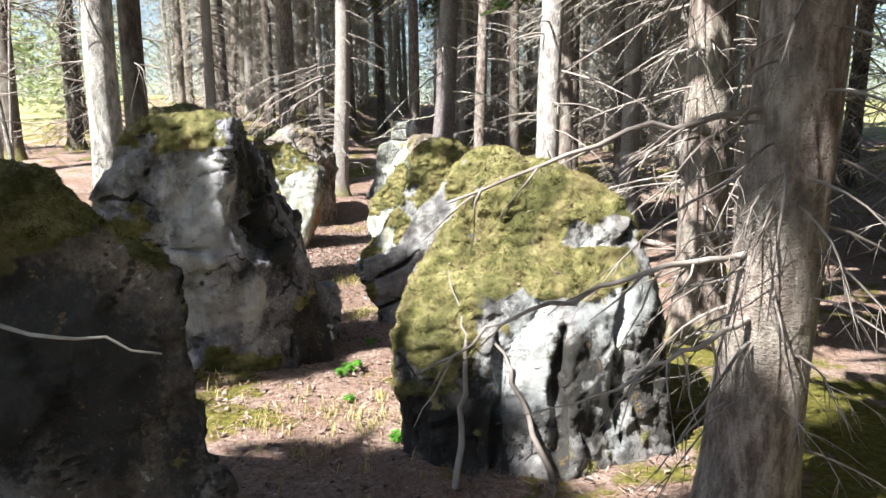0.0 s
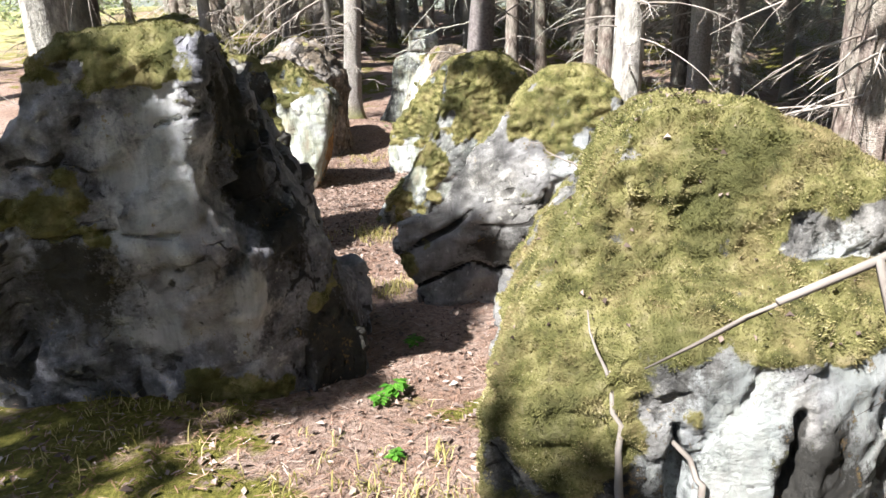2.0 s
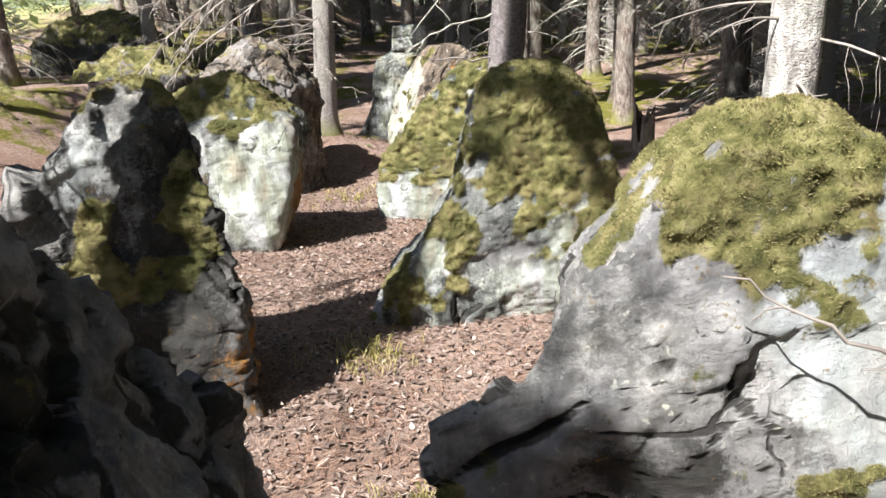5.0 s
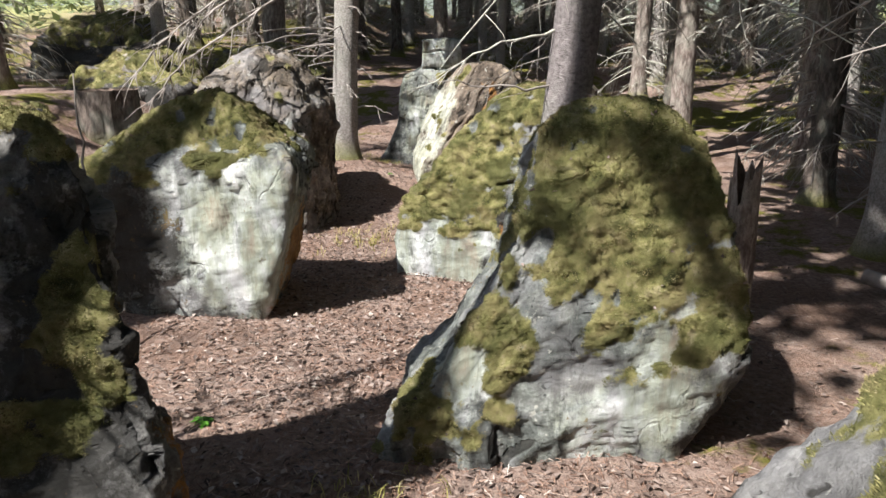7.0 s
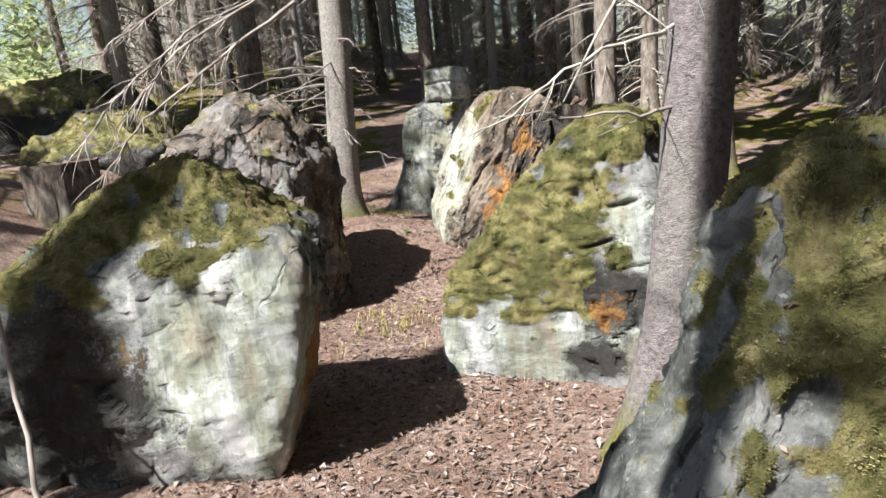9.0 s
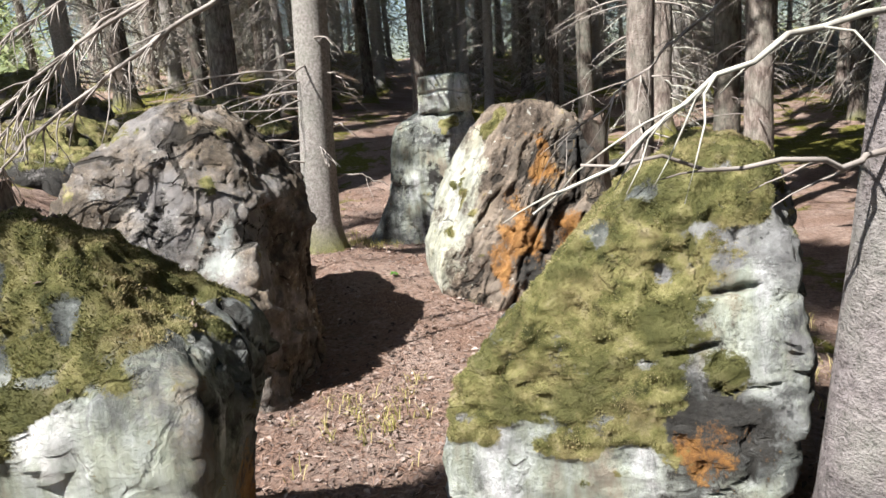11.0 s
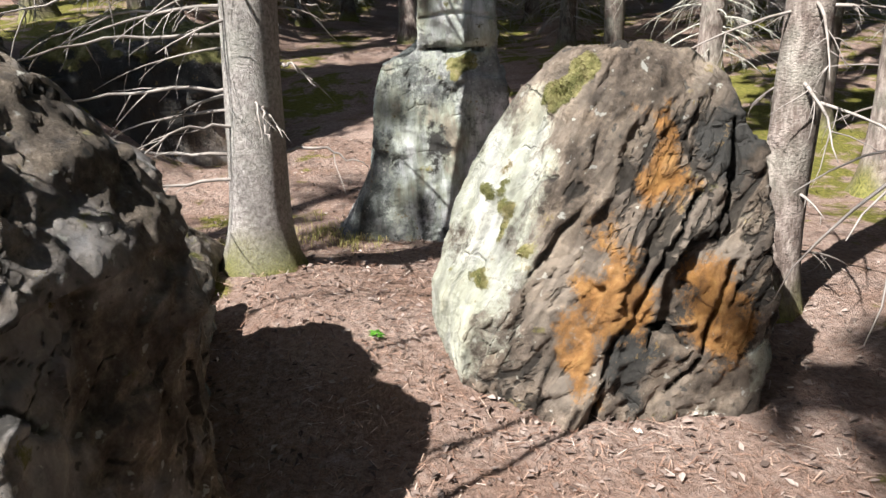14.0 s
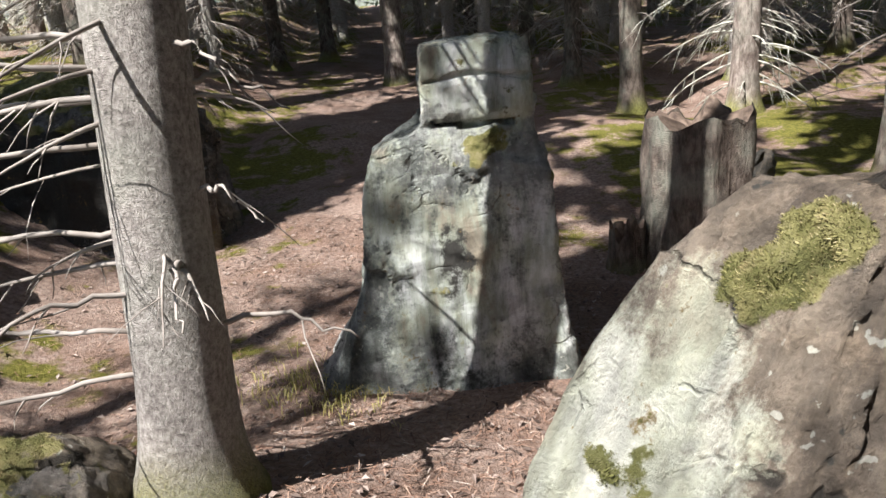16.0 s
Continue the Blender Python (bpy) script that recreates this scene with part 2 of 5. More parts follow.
GRASS = island_material("dry_grass", [(0, (0.2, 0.2, 0.05)), (0.5, (0.4, 0.36, 0.14)), (1, (0.55, 0.47, 0.25))], 0.8, 0.3)
WOOD_ROT = plain_material("rotten_wood", (0.05, 0.035, 0.028), (0.2, 0.15, 0.12), 14)
WOOD_CUT = plain_material("weathered_wood", (0.16, 0.1, 0.07), (0.5, 0.42, 0.34), 12)


def ground_material():
    m, n, l, b = material("forest_floor")
    big = noise_node(n, l, 0.55, 5, 0.6)
    mid = noise_node(n, l, 3.2, 6, 0.65)
    fine = noise_node(n, l, 30, 8, 0.75)
    needles = noise_node(n, l, 110, 4, 0.7, stretch=(1, 0.35, 1))
    c = ramp(n, l, fine, [(0.25, (0.06, 0.044, 0.037)), (0.42, (0.2, 0.147, 0.125)), (0.56, (0.37, 0.29, 0.25)), (0.74, (0.56, 0.47, 0.43))])
    c = mix(n, l, ramp(n, l, needles, [(0.4, (0, 0, 0)), (0.7, (0.5, 0.5, 0.5))]), c, (0.32, 0.205, 0.16))
    c = mix(n, l, ramp(n, l, mid, [(0.5, (0, 0, 0)), (0.75, (0.35, 0.35, 0.35))]), c, (0.5, 0.39, 0.33))
    c = mix(n, l, ramp(n, l, noise_node(n, l, 1.6, 6, 0.7), [(0.42, (0, 0, 0)), (0.6, (0.75, 0.75, 0.75))]), c, ramp(n, l, needles, [(0.3, (0.07, 0.042, 0.032)), (0.55, (0.23, 0.145, 0.11)), (0.75, (0.4, 0.29, 0.23))]))
    green = ramp(n, l, fine, [(0.3, (0.05, 0.055, 0.012)), (0.55, (0.17, 0.16, 0.04)), (0.75, (0.32, 0.28, 0.1))])
    gm = calc(n, l, "ADD", attribute(n, "moss"), calc(n, l, "MULTIPLY", calc(n, l, "SUBTRACT", mid, 0.5, False), 2.2, False), False)
    c = mix(n, l, ramp(n, l, gm, [(0.45, (0, 0, 0)), (0.65, (1, 1, 1))]), c, green)
    meadow = ramp(n, l, fine, [(0.3, (0.22, 0.24, 0.08)), (0.7, (0.5, 0.47, 0.25))])
    c = mix(n, l, attribute(n, "meadow"), c, meadow)
    l.new(c, b.inputs["Base Color"])
    b.inputs["Roughness"].default_value = 0.95
    b.inputs["Specular IOR Level"].default_value = 0.1
    bump(n, l, b, calc(n, l, "ADD", fine, calc(n, l, "MULTIPLY", needles, 0.4), False), 1.0, 0.03)
    return m


GROUND = ground_material()


# ---- helpers for meshes ----
def mesh_of(name, verts, faces, mat, smooth=True):
    me = bpy.data.meshes.new(name)
    me.from_pydata([tuple(v) for v in verts], [], faces)
    me.materials.append(mat)
    if smooth:
        me.shade_smooth()
    me.update()
    return me


def set_attr(me, name, values):
    a = me.attributes.new(name, "FLOAT", "POINT")
    a.data.foreach_set("value", np.asarray(values, dtype=np.float32))


def thing(name, label, category, at=(0, 0, 0), group="", data=None):
    ob = new(name, data)
    ob.matrix_basis = pose(*at)
    return tagged(ob, label, category, group)


def part(name, me, parent, label="", kind=""):
    ob = new(name, me)
    ob.parent = parent
    return tagged(ob, label, kind=kind)


def fbm(p, scale, octaves=4):
    return noise.fractal(Vector(p) * scale, 1.0, 2.0, octaves)


def ground_z(x, y):
    """Nearly level along the stones, rising beyond them; small humps at the trees."""
    z = 0.105 * max(0.0, y - 15.0) ** 2 / (max(0.0, y - 15.0) + 2.0)
    z = min(z, 1.6) if y < 15 else 6.0 * (1 - math.exp(-z / 6.0))
    z += 0.22 * math.exp(-((x + 1.95) ** 2 + (y - 13.35) ** 2) / 0.55)
    z += 0.15 * math.exp(-((x + 1.3) ** 2 + (y - 12.5) ** 2) / 0.5)
    a, b = min(1.0, max(0.0, (-x - 2.9) / 2.4)), min(1.0, max(0.0, (y - 6.0) / 6.0))
    z += 1.0 * a * a * (3 - 2 * a) * b * b * (3 - 2 * b)
    far = min(1.0, max(0.0, math.hypot(x + 0.6, (y - 7) * 0.5) - 3) / 5)
    return z + (0.035 + 0.2 * far) * noise.noise(Vector((x * 0.55, y * 0.55, 3.1))) + 0.02 * noise.noise(Vector((x * 2.3, y * 2.3, 1.7)))


# ---- ground: one sheet to the horizon ----
def axis_steps(lo, hi, fine_lo, fine_hi, step):
    vals = list(np.arange(fine_lo, fine_hi + 1e-6, step))
    d, v = step, fine_lo
    while v > lo:
        d *= 1.22
        v -= d
        vals.insert(0, v)
    d, v = step, vals[-1]
    while v < hi:
        d *= 1.22
        v += d
        vals.append(v)
    return vals


def build_ground():
    xs, ys = axis_steps(-900, 900, -4.5, 4.0, 0.07), axis_steps(-900, 900, -0.5, 18.0, 0.07)
    verts, moss, meadow = [], [], []
    for y in ys:
        for x in xs:
            c = fbm((x, y, 9.0), 0.7, 4)
            path = math.exp(-((x - path_x(y)) / 0.75) ** 2)
            z = ground_z(x, y) + 0.012 * noise.noise(Vector((x * 9, y * 9, 0))) - 0.03 * path
            verts.append((x, y, z))
            moss.append(min(1, max(0, 0.42 + 0.6 * c - 0.75 * path - (0.25 if y > 5.5 and y < 15 else 0) + (0.25 if y < 4.6 else 0) + (0.08 if y > 16 or x > 2 else 0))))
            meadow.append(min(1.0, max(0.0, (clearing(x, y)) / 3)))
    w = len(xs)
    faces = [(j * w + i, j * w + i + 1, (j + 1) * w + i + 1, (j + 1) * w + i) for j in range(len(ys) - 1) for i in range(w - 1)]
    me = mesh_of("ground", verts, faces, GROUND)
    set_attr(me, "moss", moss)
    set_attr(me, "meadow", meadow)
    tagged(new("ground", me), "brown forest floor of needles, dry leaves and moss patches", "ground", kind="structure")


def path_x(y):
    return -0.35 - 0.06 * max(0, min(y, 12))


def clearing(x, y):
    """Above nought in the open, sunlit ground beyond the wood."""
    left = -x - 9.5 - 0.25 * abs(y - 16)
    right = x - 16 - 0.15 * abs(y - 30)
    return max(left, right) + 1.5 * noise.noise(Vector((x * 0.2, y * 0.2, 5)))


build_ground()


# ---- standing stones ----
def leaf(rng, x, y, z, verts, faces, size=1.0):
    th, ln = rng.random() * 6.283, size * rng.uniform(0.007, 0.025)
    w, up = ln * rng.uniform(0.35, 0.6), rng.uniform(0.0, 0.014)
    a, b = Vector((math.cos(th), math.sin(th), rng.uniform(-0.35, 0.35))) * ln, Vector((-math.sin(th), math.cos(th), rng.uniform(-0.4, 0.4))) * w
    p, k = Vector((x, y, z + 0.012)), len(verts)
    verts += [p - a, p + b + Vector((0, 0, up)), p + a, p - b + Vector((0, 0, up * 0.5))]
    faces += [(k, k + 1, k + 2), (k, k + 2, k + 3)]


def quad(x0, x1, y0, y1):
    return [(x0, y0), (x1, y0), (x1, y1), (x0, y1)]


def ring_points(corners, per_edge, soften):
    pts = []
    for a, b in zip(corners, corners[1:] + corners[:1]):
        for i in range(per_edge):
            f = i / per_edge
            pts.append((a[0] + (b[0] - a[0]) * f, a[1] + (b[1] - a[1]) * f))
    p = np.array(pts)
    for _ in range(soften):
        p = (np.roll(p, 1, 0) + 2 * p + np.roll(p, -1, 0)) / 4
    return p


def value_noise(p, scale, octaves=4):
    return np.array([noise.fractal(Vector(q) * scale, 1.0, 2.0, octaves) for q in p])


def fracture(v, nrm, seed, size, depth, lean=0.0, stretch=1.0):
    """Break a surface into flat faces: each point moves onto the plane of its cell. Gives the moved points, a tone for each face and the nearness of a joint."""
    rng = np.random.RandomState(seed)
    span = v.max(0) - v.min(0)
    count = int(max(12, 1.1 * (span[0] * span[2] * 2 + span[1] * span[2] * 2 + span[0] * span[1]) / size ** 2))
    ids = rng.randint(0, len(v), count)
    c, n = v[ids], nrm[ids] + rng.normal(0, 0.13, (count, 3))
    n /= np.linalg.norm(n, axis=1)[:, None]
    offset = rng.uniform(-0.4, 0.3, count) * depth
    ca, sa = math.cos(lean), math.sin(lean)

    def lay(p):
        return np.column_stack([p[:, 0] * ca - p[:, 2] * sa, p[:, 1], (p[:, 0] * sa + p[:, 2] * ca) / stretch])

    bend = np.array([noise.noise_vector(Vector(p) * (1.3 / size)) for p in v]) * size * 0.16
    near, second, best = np.full(len(v), 1e9), np.full(len(v), 1e9), np.zeros(len(v), int)
    pv, pc = lay(v + bend), lay(c)
    for k in range(count):
        d = ((pv - pc[k]) ** 2).sum(1) + 0.6 * size * size * (1 - nrm @ n[k])
        closer = d < near
        second = np.where(closer, near, np.minimum(second, d))
        best[closer] = k
        near = np.where(closer, d, near)
    nb = n[best]
    go = ((c[best] - v) * nb).sum(1) / np.clip((nrm * nb).sum(1), 0.45, 1)
    go = np.clip(go, -depth, depth) + offset[best]
    joint = np.clip(1 - (np.sqrt(second) - np.sqrt(near)) / (0.07 * size), 0, 1)
    return go, rng.rand(count)[best], joint


def cut_line(v, line, width):
    """Nearness, nought to one, of each point to a line in the plane of a stone's face."""
    best = np.full(len(v), 1e9)
    q = v[:, [0, 2]]
    width = width * np.clip(0.8 + 1.1 * np.array([noise.noise(Vector(p) * 6) for p in v]), 0.3, 1.6)
    for a, b in zip(line, line[1:]):
        a, b = np.array(a), np.array(b)
        f = np.clip(((q - a) @ (b - a)) / ((b - a) @ (b - a)), 0, 1)
        best = np.minimum(best, np.linalg.norm(q - a - f[:, None] * (b - a), axis=1))
    return np.clip(1.6 - best / width, 0, 1)


def stone_mesh(name, levels, mat, seed, origin=(0, 0), turn=0.0, per_edge=40, rows=110, soften=6, rough=0.03, facet=0.06, big=0.36,
               marks=(), moss_top=0.6, moss_low=0.6, bed=-0.25, lean=0.0, stretch=1.0, cuts=()):
    """levels: (height, corners in plan). marks: (attribute, x, y, z, radius, stretch in height) in the stone's own plan. cuts: (line of x and z, width, depth) on its front."""
    zs = [lv[0] for lv in levels]
    top = zs[-1]
    rings = [ring_points(list(lv[1]), per_edge, soften) for lv in levels]
    count = len(rings[0])
    ca, sa = math.cos(radians(turn)), math.sin(radians(turn))
    verts, heights = [], np.concatenate([[bed], np.linspace(max(0, zs[0]), top, rows)])
    for h in heights:
        k = max(0, min(len(zs) - 2, next((i for i in range(len(zs) - 1) if h <= zs[i + 1]), len(zs) - 2)))
        f = min(1, max(0, (h - zs[k]) / (zs[k + 1] - zs[k])))
        ring = rings[k] * (1 - f) + rings[k + 1] * f
        for p in ring:
            verts.append((p[0], p[1], h))
    centre = rings[-1].mean(0)
    cap_rows = 14
    for c in range(1, cap_rows + 1):
        f = c / cap_rows
        for p in rings[-1]:
            q = p * (1 - f) + centre * f
            verts.append((q[0], q[1], top + 0.02 * math.sin(f * math.pi / 2)))
    total = len(heights) + cap_rows
    faces = [(j * count + i, j * count + (i + 1) % count, (j + 1) * count + (i + 1) % count, (j + 1) * count + i) for j in range(total - 1) for i in range(count)]
    v = np.array(verts)
    grid = v.reshape(total, count, 3)
    for _ in range(4):
        grid[2:-1] = (grid[1:-2] + 2 * grid[2:-1] + grid[3:]) / 4
    v = grid.reshape(-1, 3)
    me = mesh_of(name, v, faces, mat)
    nrm = np.array([n.vector[:] for n in me.vertex_normals])
    base = v.copy()
    # where moss, stains and bare rock lie; some dark marks are painted shade
    masks = {k: np.zeros(len(v)) for k in ("moss", "pale", "rust", "dark")}
    vw = v + np.array([noise.noise_vector(Vector(p) * 4.5 + Vector((seed, 0, 0))) * 0.11 + noise.noise_vector(Vector(p) * 13) * 0.05 for p in v])
    for kind, x, y, z, r, tall in marks:
        d = np.sqrt((vw[:, 0] - x) ** 2 + (vw[:, 1] - y) ** 2 + ((vw[:, 2] - z) / tall) ** 2) / r
        masks[kind] = np.maximum(masks[kind], np.clip(1.45 - 0.9 * d, 0, 1))
    up = np.clip((nrm[:, 2] - 0.15) / 0.5, 0, 1) * np.clip((v[:, 2] - moss_low * top) / 0.25, 0, 1)
    masks["moss"] = np.maximum(masks["moss"], moss_top * up)
    clumps = value_noise(v + seed, 7, 4)
    moss = np.clip((masks["moss"] + 0.62 * clumps - 0.36) * 3.0, 0, 1)
    masks["moss"] = moss
    # broken faces at two sizes, fine pitting, cracks, then moss cushions on top
    bare = (1 - 0.75 * moss) * (1 - 0.65 * np.clip(masks["pale"], 0, 1))
    go, tone, joint = fracture(v, nrm, seed, big, facet, lean, stretch)
    v = v + nrm * (go * bare)[:, None]
    go, tone2, joint2 = fracture(v, nrm, seed + 50, big * 0.4, facet * 0.34, lean, stretch)
    v = v + nrm * (go * bare)[:, None]
    go, tone3, _ = fracture(v, nrm, seed + 90, max(0.085, big * 0.2), facet * 0.13, lean, stretch)
    v = v + nrm * (go * bare)[:, None]
    grain = value_noise(base + seed * 1.7, 2.4, 3) * rough + value_noise(base, 17, 4) * 0.006
    v = v + nrm * grain[:, None]
    shown = np.clip((value_noise(base + 3.3, 3.0, 3) - 0.02) * 6, 0, 1)
    crack = np.maximum(joint * shown, 0.7 * joint2 * np.clip(shown * 1.5 - 0.5, 0, 1)) * bare
    v = v - nrm * (crack * 0.01)[:, None]
    for line, width, depth in cuts:
        near = cut_line(base + (vw - base) * 0.12, line, width) * (nrm[:, 1] < -0.1)
        v = v - nrm * (near * depth)[:, None]
        crack = np.maximum(crack, near)
    pads = np.array([0.5 - abs(noise.noise(Vector(p) * 11 + Vector((seed, 2, 0)))) - 0.6 * abs(noise.noise(Vector(p) * 24)) for p in base])
    v = v + nrm * (moss * (0.008 + 0.04 * pads))[:, None]
    world = np.column_stack([origin[0] + ca * v[:, 0] - sa * v[:, 1], origin[1] + sa * v[:, 0] + ca * v[:, 1], v[:, 2]])
    me.vertices.foreach_set("co", world.ravel())
    me.update()
    nrm = np.array([n.vector[:] for n in me.vertex_normals])
    masks.update(tone=0.4 * tone + 0.3 * tone2 + 0.3 * tone3, crack=crack)
    for k, a in masks.items():
        set_attr(me, k, a)
    return me, world, nrm, moss, faces


def moss_tufts(world, nrm, moss, faces, amount, seed, size=0.022):
    """Short leafy tufts standing out of the moss cover."""
    rng = np.random.RandomState(seed)
    f = np.array(faces)
    cover = moss[f].mean(1)
    f = f[cover > 0.45]
    if not len(f):
        return None
    area = np.linalg.norm(np.cross(world[f[:, 1]] - world[f[:, 0]], world[f[:, 3]] - world[f[:, 0]]), axis=1)
    pick = f[rng.choice(len(f), amount, p=area / area.sum())]
    a, b = rng.rand(amount, 1), rng.rand(amount, 1)
    p = world[pick[:, 0]] * (1 - a) * (1 - b) + world[pick[:, 1]] * a * (1 - b) + world[pick[:, 2]] * a * b + world[pick[:, 3]] * (1 - a) * b
    nn = nrm[pick[:, 0]]
    clump = 0.8 + 0.8 * np.clip(np.array([noise.noise(Vector(q) * 17) for q in p]), 0, 1)
    tip = nn + np.column_stack([rng.uniform(-1, 1, amount), rng.uniform(-1, 1, amount), rng.uniform(-0.3, 0.7, amount)]) * 0.65
    side = np.cross(nn, rng.normal(0, 1, (amount, 3)))
    side /= np.linalg.norm(side, axis=1)[:, None]
    ln = (size * clump * rng.uniform(0.6, 1.5, amount))[:, None]
    w = side * ln * 0.14
    q = p - nn * 0.001
    verts = np.stack([q - w, q + w, q + tip * ln, q + tip * ln * 0.55 + w * 1.9], axis=1).reshape(-1, 3)
    k = np.arange(amount)[:, None] * 4
    tris = np.concatenate([k + np.array([[0, 1, 2]]), k + np.array([[1, 3, 2]])]).tolist()
    return verts, tris


def stone(label, levels, mat, seed, moss_label="", tufts=0, name="standing_stone", tuft_size=0.0055, leaves=0, **kw):
    me, world, nrm, moss, faces = stone_mesh(name, levels, mat, seed, **kw)
    ob = thing(name, label, "standing stone" if name == "standing_stone" else "boulder", data=me)
    if leaves:
        rng = random.Random(seed + 40)
        top = [f for f in faces if nrm[f[0]][2] > 0.45 and moss[f[0]] > 0.3]
        vs, fs = [], []
        for f in rng.choices(top, k=leaves):
            q = world[f[0]]
            leaf(rng, q[0], q[1], q[2] - 0.004, vs, fs, 0.55)
        tagged(new("dry_leaves", mesh_of("dry_leaves", vs, fs, LITTER, False)), "few dry leaves fallen on a mossy stone", "dry leaves", kind="stuff")
    if tufts:
        made = moss_tufts(world, nrm, moss, faces, int(tufts * 2), seed, tuft_size)
        if made:
            part("moss", mesh_of("moss", made[0], made[1], MOSS, False), ob, moss_label, "stuff")
    return ob


# left row
stone("dark standing stone with a brown mossy top", [
    (0.0, [(-1.95, 1.95), (-0.6, 1.98), (-1.1, 2.45), (-1.9, 2.65)]), (0.45, [(-1.95, 1.98), (-0.63, 2.0), (-1.12, 2.45), (-1.9, 2.65)]), (0.7, [(-1.9, 2.0), (-0.67, 2.02), (-1.15, 2.45), (-1.9, 2.6)]), (0.92, [(-1.85, 2.02), (-0.71, 2.04), (-1.15, 2.45), (-1.85, 2.6)]),
    (1.07, [(-1.8, 2.06), (-0.8, 2.08), (-1.18, 2.45), (-1.8, 2.55)]), (1.2, [(-1.75, 2.1), (-0.97, 2.12), (-1.25, 2.42), (-1.75, 2.5)]), (1.32, [(-1.65, 2.16), (-1.16, 2.18), (-1.3, 2.38), (-1.65, 2.42)])],
    ROCK_BROWN, 1, "yellow-green and brown moss", 40000, leaves=110, moss_top=0.95, moss_low=0.66,
    # the dark marks put the shade on front and flank into the colour
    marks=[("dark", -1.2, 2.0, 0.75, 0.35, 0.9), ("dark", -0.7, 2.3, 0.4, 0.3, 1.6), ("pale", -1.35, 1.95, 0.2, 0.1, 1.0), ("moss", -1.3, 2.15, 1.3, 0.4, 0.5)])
stone("tall blue-grey standing stone with moss on its shoulders", [
    (0.0, [(-2.4, 4.3), (-1.12, 4.3), (-0.7, 4.55), (-0.78, 5.2), (-2.3, 5.2)]), (0.16, [(-2.4, 4.28), (-1.1, 4.28), (-0.72, 4.55), (-0.8, 5.2), (-2.3, 5.2)]),
    (0.4, [(-2.35, 4.22), (-1.08, 4.22), (-0.8, 4.55), (-0.9, 5.15), (-2.25, 5.15)]), (0.64, [(-2.28, 4.15), (-1.06, 4.17), (-0.88, 4.55), (-0.95, 5.0), (-2.2, 5.0)]),
    (0.8, [(-2.15, 4.12), (-1.18, 4.12), (-0.93, 4.58), (-1.0, 4.95), (-2.1, 4.95)]), (1.07, [(-1.98, 4.08), (-1.25, 4.1), (-1.05, 4.55), (-1.1, 4.8), (-1.95, 4.8)]),
    (1.25, [(-1.85, 4.06), (-1.2, 4.08), (-1.12, 4.5), (-1.15, 4.7), (-1.82, 4.7)]), (1.41, [(-1.77, 4.05), (-1.16, 4.07), (-1.17, 4.45), (-1.2, 4.6), (-1.72, 4.6)]),
    (1.52, [(-1.68, 4.06), (-1.16, 4.08), (-1.21, 4.4), (-1.25, 4.5), (-1.62, 4.5)])],
    ROCK_BLUE, 2, "olive moss cushions", 18000, moss_top=0.9, moss_low=0.8, facet=0.07, soften=3, big=0.3, lean=0.2, stretch=1.5,
    cuts=[([(-1.9, 0.78), (-1.6, 0.8), (-1.35, 0.78)], 0.012, 0.03), ([(-1.35, 1.2), (-1.28, 1.22), (-1.2, 1.24)], 0.01, 0.02)],
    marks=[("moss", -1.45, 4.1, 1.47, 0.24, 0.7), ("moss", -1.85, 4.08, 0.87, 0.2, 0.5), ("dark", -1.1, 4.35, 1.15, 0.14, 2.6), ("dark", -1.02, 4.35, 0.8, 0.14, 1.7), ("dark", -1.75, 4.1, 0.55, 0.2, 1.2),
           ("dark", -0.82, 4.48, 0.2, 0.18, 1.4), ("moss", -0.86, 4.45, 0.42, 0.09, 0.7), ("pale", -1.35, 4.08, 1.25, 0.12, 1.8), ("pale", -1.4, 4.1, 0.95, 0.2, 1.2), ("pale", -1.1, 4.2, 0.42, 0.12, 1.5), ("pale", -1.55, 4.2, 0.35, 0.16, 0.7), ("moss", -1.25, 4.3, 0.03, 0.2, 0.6)])
